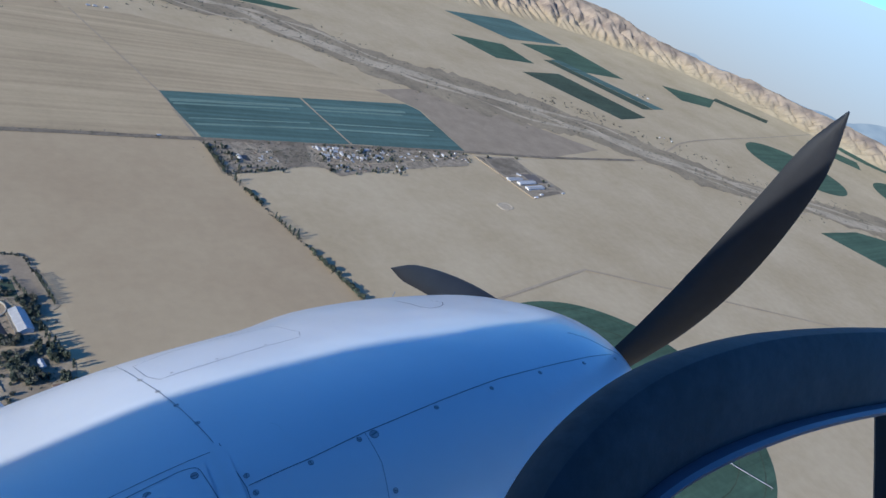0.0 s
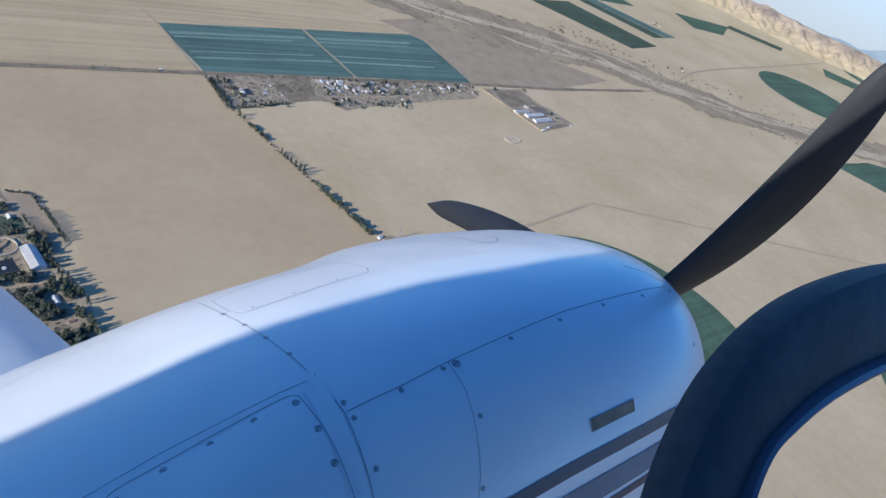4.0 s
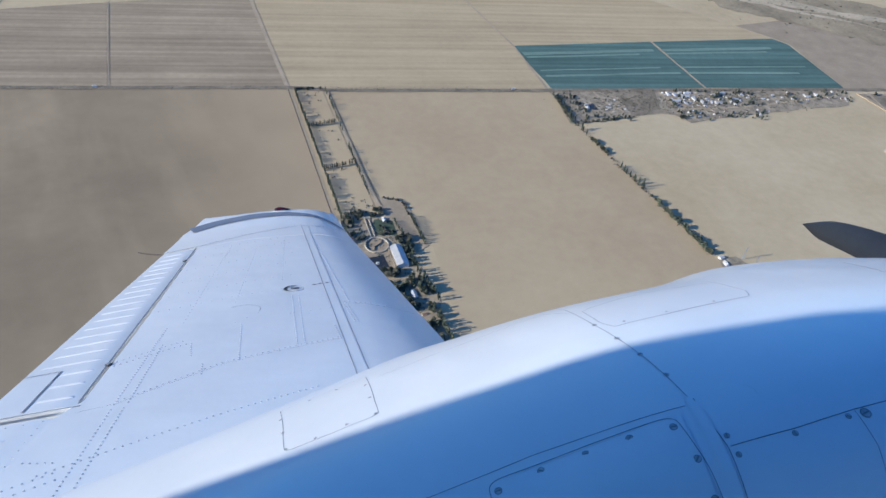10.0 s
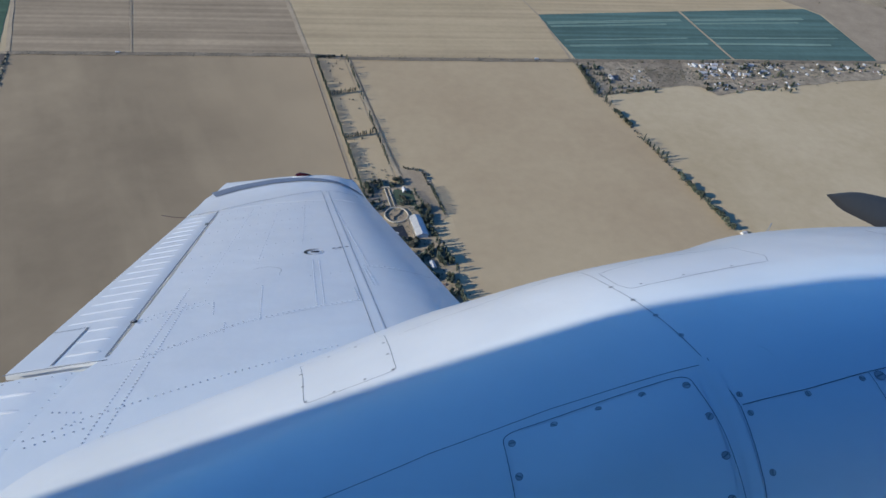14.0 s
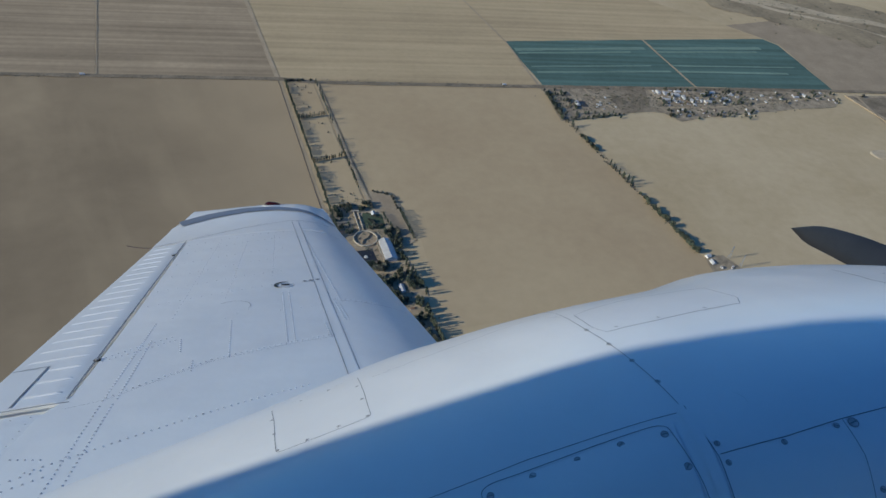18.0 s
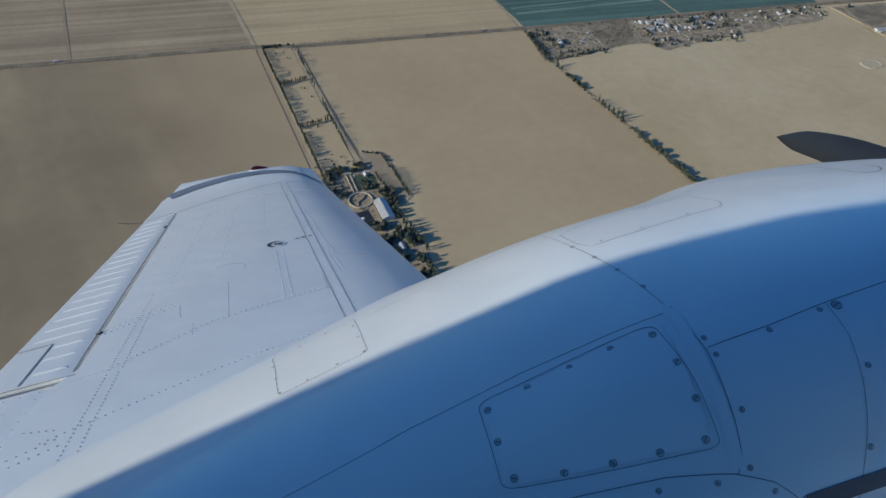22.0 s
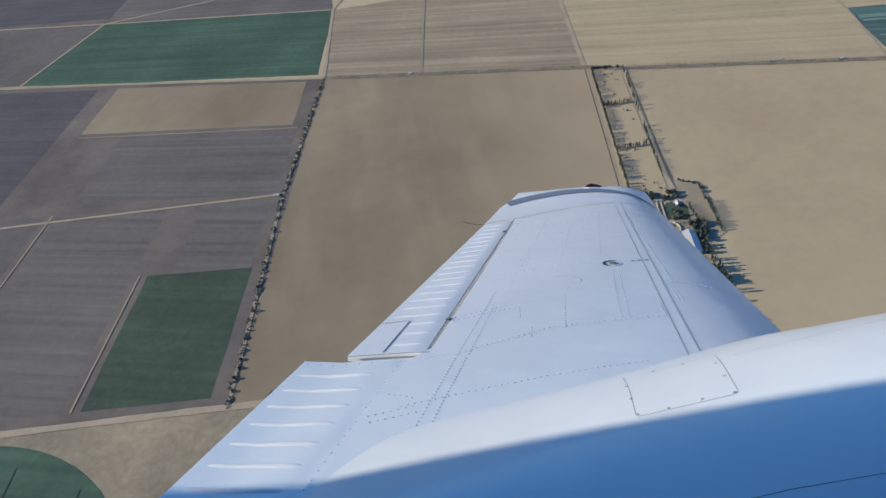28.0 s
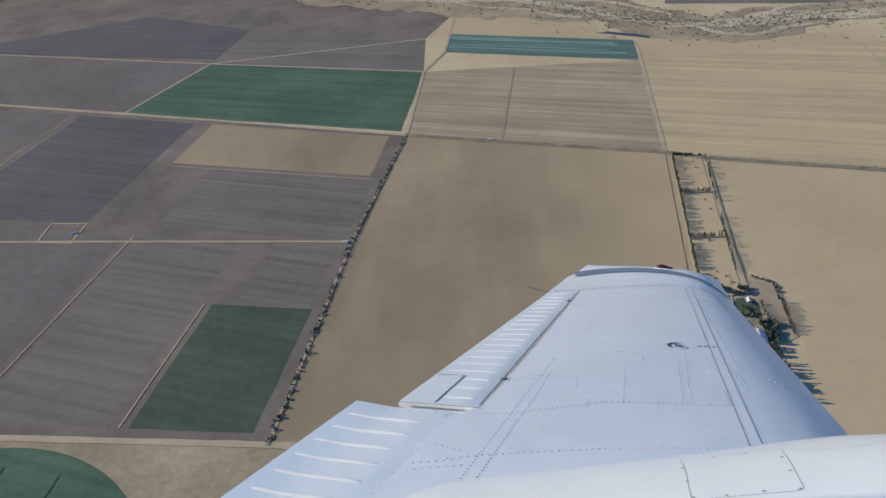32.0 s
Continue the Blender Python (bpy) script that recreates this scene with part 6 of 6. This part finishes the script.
LONG = house(66, 15, 4.2, M_roof, "long pale-roofed cattle shed of the farm", "shed", 0.12)
LONG.matrix_world = Matrix.Translation(spot(1094, 2068) + Vector((0, 0, 0.4))) @ Matrix.Rotation(radians(6), 4, "Z")
tagged(LONG, group="long sheds of the farm")
settle(LONG, 1039, 2088, 0, "long sheds of the farm", 0.8)
settle(LONG, 1073, 2086, 6, "long sheds of the farm")
for x, y, a, k in ((1057, 2128, -50, 1.0), (1088, 2012, 7, 0.9), (1183, 2093, 7, 0.7), (1108, 2040, 7, 0.8), (1020, 2070, -50, 0.8)):
    settle(HOMES[2], x, y, a, "sheds of the farm", k)
for x, y in ((1062, 2244), (1068, 2238), (1128, 2128), (1140, 2110), (970, 2180)):
    plant(ROUNDS, x, y, "trees of the farm", scale=(0.6, 0.9))
for x, y, a in ((668, 1374, 20), (676, 1362, 100), (-1150, -250, 12), (-1180, -215, 12), (-1120, -300, 100), (-1250, -300, 12), (-1300, -340, 100), (-1080, -240, 12), (-136, 2395, 5), (-112, 2410, 5), (-150, 2384, 5), (-412, 900, 10), (2117, 1783, 20), (2130, 1765, 70), (2295, 1976, 0), (2464, 1800, 40), (2871, 1570, 10), (-830, 560, 40), (-1480, 260, 35), (-1500, 285, 35), (-1530, 300, 120)):
    settle(HOMES[0], x, y, a, "outlying farm houses")
# round court with a low wall, and a dark pool
court = tagged(new("round_court", mesh_from("round_court", *ring_mesh(16.9, 18.1, 2.6, 48), M_stone)), "round walled court of the estate", "wall")
court.location = spot(*estate(516, 53)) + Vector((0, 0, 0.4))
sheet("court_ground", [estate(516 + 16.8 * math.cos(a), 53 + 16.8 * math.sin(a)) for a in np.linspace(0, 2 * math.pi, 30, endpoint=False)], M_dust, "bare trodden ground of the round court", "ground", lift=0.7)
sheet("pool", [estate(541, 26), estate(540.5, 57), estate(568, 59), estate(567.5, 23)], M_water, "square dark pool beside the hall", "pool", lift=0.84)
fountain = tagged(new("fountain"), "small pale stone fountain in the dark pool", "fountain")
part("basin_ring", mesh_from("basin_ring", *ring_mesh(2.0, 2.8, 0.8, 20), M_white), fountain)
part("pedestal", mesh_from("pedestal", *disc_mesh(1.0, 2.2, 16), M_white), fountain)
fountain.location = spot(*estate(556, 44)) + Vector((0, 0, 0.7))
track("road", [estate(434, 81), estate(445, 66), estate(470, 53), estate(497, 52)], 4, M_road, "pale garden drive to the round court", smooth=False)
track("road", [estate(592, 16), estate(592, 60), estate(599, 92)], 4, M_road, "pale path across the garden", smooth=False)
track("road", [estate(450, 15), estate(600, 16), estate(745, 20)], 3.5, M_road, "dusty path along the boundary wall", smooth=False)


def centre_pivot(cx, cy, r, turn):
    """A watering arm: a long pipe on wheeled towers."""
    ob = tagged(new("centre_pivot"), "long pale watering arm on wheeled towers over the crop", "irrigation arm")
    length = r * 0.96
    part("pipe", mesh_from("pipe", *box_faces(0, length, -0.5, 0.5, 3.6, 4.3), M_roof), ob)
    for k in range(7):
        x = length * (k + 1) / 7
        verts, faces = [], []
        for sg in (-1, 1):
            b = len(verts)
            v, f = box_faces(x - 0.15, x + 0.15, -0.15, 0.15, 0.5, 4)
            verts += [(a, y + sg * 2.2 * (4 - z) / 3.5, z) for a, y, z in v]
            faces += [tuple(q + b for q in g) for g in f]
        tower = part("tower", mesh_from("tower", verts, faces, M_roof), ob)
        for sg in (-1, 1):
            wv, wf = disc_mesh(0.7, 0.4, 12, 0)
            part("wheel", mesh_from("wheel", [(x + a, sg * 2.2 + c, 0.7 + b) for a, b, c in wv], wf, M_black), tower)
    ob.matrix_world = Matrix.Translation(spot(cx, cy) + Vector((0, 0, 0.5))) @ Matrix.Rotation(radians(turn), 4, "Z")


for cx, cy, r, turn in ((1114, 1270, 272, -60), (1954, 1218, 283, -20), (2405, 1535, 275, -45), (-152, 151, 268, 200), (254, 546, 267, 190)):
    centre_pivot(cx, cy, r, turn)


def lorry(px, py, turn, label):
    ob = tagged(new("truck"), label, "truck")
    part("cargo_box", mesh_from("cargo_box", *box_faces(-4.5, 2.2, -1.25, 1.25, 1.0, 3.8), M_white), ob)
    part("cab", mesh_from("cab", *box_faces(2.5, 4.5, -1.15, 1.15, 0.8, 3.0), M_white), ob)
    part("windscreen", mesh_from("windscreen", *box_faces(4.48, 4.53, -1.0, 1.0, 1.9, 2.8), M_glass), ob)
    for x in (-3.4, -2.2, 3.4):
        for y in (-1.2, 1.2):
            v, f = disc_mesh(0.5, 0.3, 12, 0)
            part("wheel", mesh_from("wheel", [(x + a, y - 0.15 + c, 0.5 + b) for a, b, c in v], f, M_black), ob)
    ob.matrix_world = Matrix.Translation(spot(px, py) + Vector((0, 0, 1.25))) @ Matrix.Rotation(radians(turn), 4, "Z")


lorry(212, 1754, 7, "white lorry driving on the dirt road")
lorry(-500, 1337, 7, "white lorry parked on the dirt road")


def scrub_patch(name, line, width, count, label, big=1.0):
    """Countless bushes along a line of land points, joined."""
    verts, faces = [], []
    for _ in range(count):
        i = random.randrange(len(line) - 1)
        p = spot(*mixed(line[i], line[i + 1], random.random())) + Vector((random.gauss(0, width / 2), random.gauss(0, width / 2), 0.6))
        r = random.uniform(1.0, 3.2) * big
        for _ in range(4):
            c = p + Vector((random.gauss(0, r * 0.6), random.gauss(0, r * 0.6), r * 0.4))
            b = len(verts)
            verts += [c + Vector((random.gauss(0, r * 0.7), random.gauss(0, r * 0.7), random.gauss(0, r * 0.4))) for _ in range(4)]
            faces += [(b, b + 1, b + 2), (b, b + 2, b + 3), (b + 1, b + 2, b + 3), (b, b + 1, b + 3)]
    tagged(new(name, mesh_from(name, verts, faces, M_olive)), label, "scrub", kind="stuff")


scrub_patch("river_scrub", RIVER[1:], 150, 3400, "scattered dusty bushes along the dry river")
scrub_patch("field_scrub", [(1270, 2950), (1500, 2960), (1800, 2900), (2100, 2860)], 60, 90, "scattered bushes on the open plain", 1.3)
scrub_patch("wash_scrub", [(-1060, 2110), (-760, 2150), (-470, 2280), (-330, 2480)], 60, 900, "thick dark bushes on the river island", 0.9)

# switchyard at the corner of the fields: masts, transformers and a gravel pad
sheet("switchyard_ground", [(662, 1372), (690, 1390), (722, 1372), (746, 1338), (712, 1314), (680, 1340)], M_yard, "grey gravel pad of a small switchyard", "ground", lift=0.65, ragged=2)


def lattice_mast(h):
    """Four leaning legs with cross braces and two arms."""
    ob = tagged(new("power_mast"), "tall thin grey steel power mast", "mast")

    def bar(name, p, q, w, up=None):
        p, q = Vector(p), Vector(q)
        d = (q - p).normalized()
        u = d.orthogonal().normalized()
        v = d.cross(u)
        c = [u * w + v * w, u * w - v * w, -u * w - v * w, -u * w + v * w]
        return part(name, mesh_from(name, [p + k for k in c] + [q + k for k in c], [(0, 1, 5, 4), (1, 2, 6, 5), (2, 3, 7, 6), (3, 0, 4, 7), (4, 5, 6, 7)], M_steel), ob)
    for sx in (-1, 1):
        for sy in (-1, 1):
            bar("leg", (sx * 1.6, sy * 1.6, 0), (sx * 0.3, sy * 0.3, h), 0.14)
    for k in range(5):
        z, g = h * (k + 0.5) / 5, 1.6 - 1.3 * (k + 0.5) / 5
        bar("brace", (-g, -g, z), (g, g, z + 2), 0.08)
        bar("brace", (g, -g, z), (-g, g, z + 2), 0.08)
    for z in (h * 0.82, h * 0.95):
        bar("arm", (-4.5, 0, z), (4.5, 0, z), 0.14)
    return ob


MAST = lattice_mast(24)
for i, (x, y) in enumerate(((700, 1388), (718, 1374), (744, 1342), (772, 1330))):
    m = Matrix.Translation(spot(x, y) + Vector((0, 0, 0.4))) @ Matrix.Rotation(radians(35), 4, "Z")
    if i:
        tagged(copy_thing(MAST, m), group="power masts of the switchyard")
    else:
        MAST.matrix_world = m
        tagged(MAST, group="power masts of the switchyard")
rs = random.Random(5)
unit = tagged(new("transformer"), "grey transformer box on a gravel pad", "transformer")
part("tank", mesh_from("tank", *box_faces(-1.6, 1.6, -1.1, 1.1, 0.2, 2.8), M_roof), unit)
for sx in (-1, 0, 1):
    part("insulator", mesh_from("insulator", [(a + sx, b, c + 2.8) for a, b, c in disc_mesh(0.18, 1.1, 8)[0]], disc_mesh(0.18, 1.1, 8)[1], M_tile), unit)
unit.matrix_world = Matrix.Translation(spot(702, 1352) + Vector((0, 0, 0.4)))
for i in range(12):
    tagged(copy_thing(unit, Matrix.Translation(spot(*mixed(mixed((682, 1352), (712, 1326), rs.random()), mixed((702, 1374), (730, 1346), rs.random()), rs.random())) + Vector((0, 0, 0.4))) @ Matrix.Rotation(rs.uniform(0, 3), 4, "Z")), group="transformers of the switchyard")
# the western yard of the village: a long shed beside a flat dark rectangle, trees along its edges
sheet("basin", [village(70, 62), village(82, 62), village(84, 86), village(72, 86)], M_water, "dark rectangle on the ground beside a long shed", "basin", lift=0.84)
settle(HOMES[2], *village(62, 74), street + 90, "sheds of the village", 1.1)
row(ROUNDS, village(6, 20), village(10, 140), 22, "trees of the village", 0.05, scale=(0.5, 0.9))
row(POPLARS, village(14, 30), village(16, 136), 12, "trees of the village", 0.2, scale=(0.5, 0.9))
row(SHRUBS, village(10, 142), village(150, 116), 22, "shrubs of the village", 0.1, scale=(0.6, 1.0))
row(SHRUBS, village(8, 4), village(715, 5), 26, "shrubs of the village", 0.35, scale=(0.4, 0.8))
scrub_patch("village_scrub", [village(20, 70), village(200, 55), village(400, 60), village(600, 35)], 45, 900, "dry weeds and rubbish between the houses", 0.6)
scrub_patch("estate_scrub", [estate(420, 40), estate(520, 60), estate(620, 70), estate(720, 60)], 42, 320, "low garden bushes of the estate", 0.6)
scrub_patch("road_scrub", [L1, NN, OO], 5, 520, "low dusty bushes along the field road", 0.75)
scrub_patch("hedge_scrub", [HEDGE_A, HEDGE_B], 9, 260, "low dry bushes of the hedge", 0.9)
scrub_patch("lane_scrub", [LANE_A, LANE_B], 8, 420, "low dry bushes of the lane", 0.8)
scrub_patch("row_scrub", [TREES_A, TREES_B], 5, 160, "low dry bushes of the tree row", 0.5)
scrub_patch("verge_scrub", [L1, A0, CC, GR], 9, 420, "dry weeds along the dirt road", 0.4)
row(ROUNDS, (2180, 1715), (2640, 1400), 6, "trees of the pivot farms", 0.3, scale=(0.6, 0.9))

# farmsteads on the far plain
for k, (x, y) in enumerate(((2464, 1770), (2117, 1790), (2871, 1556), (1800, 2960), (3320, 2020), (1900, 3560), (3150, 2860))):
    for j in range(3):
        settle(HOMES[j], x + 28 * j, y + 16 * (j % 2), 20 + 30 * j, "farmsteads on the plain", 0.8)
    for _ in range(3):
        plant(ROUNDS, x + random.uniform(-30, 70), y + random.uniform(-30, 35), "trees of the farmsteads", scale=(0.6, 1.0))
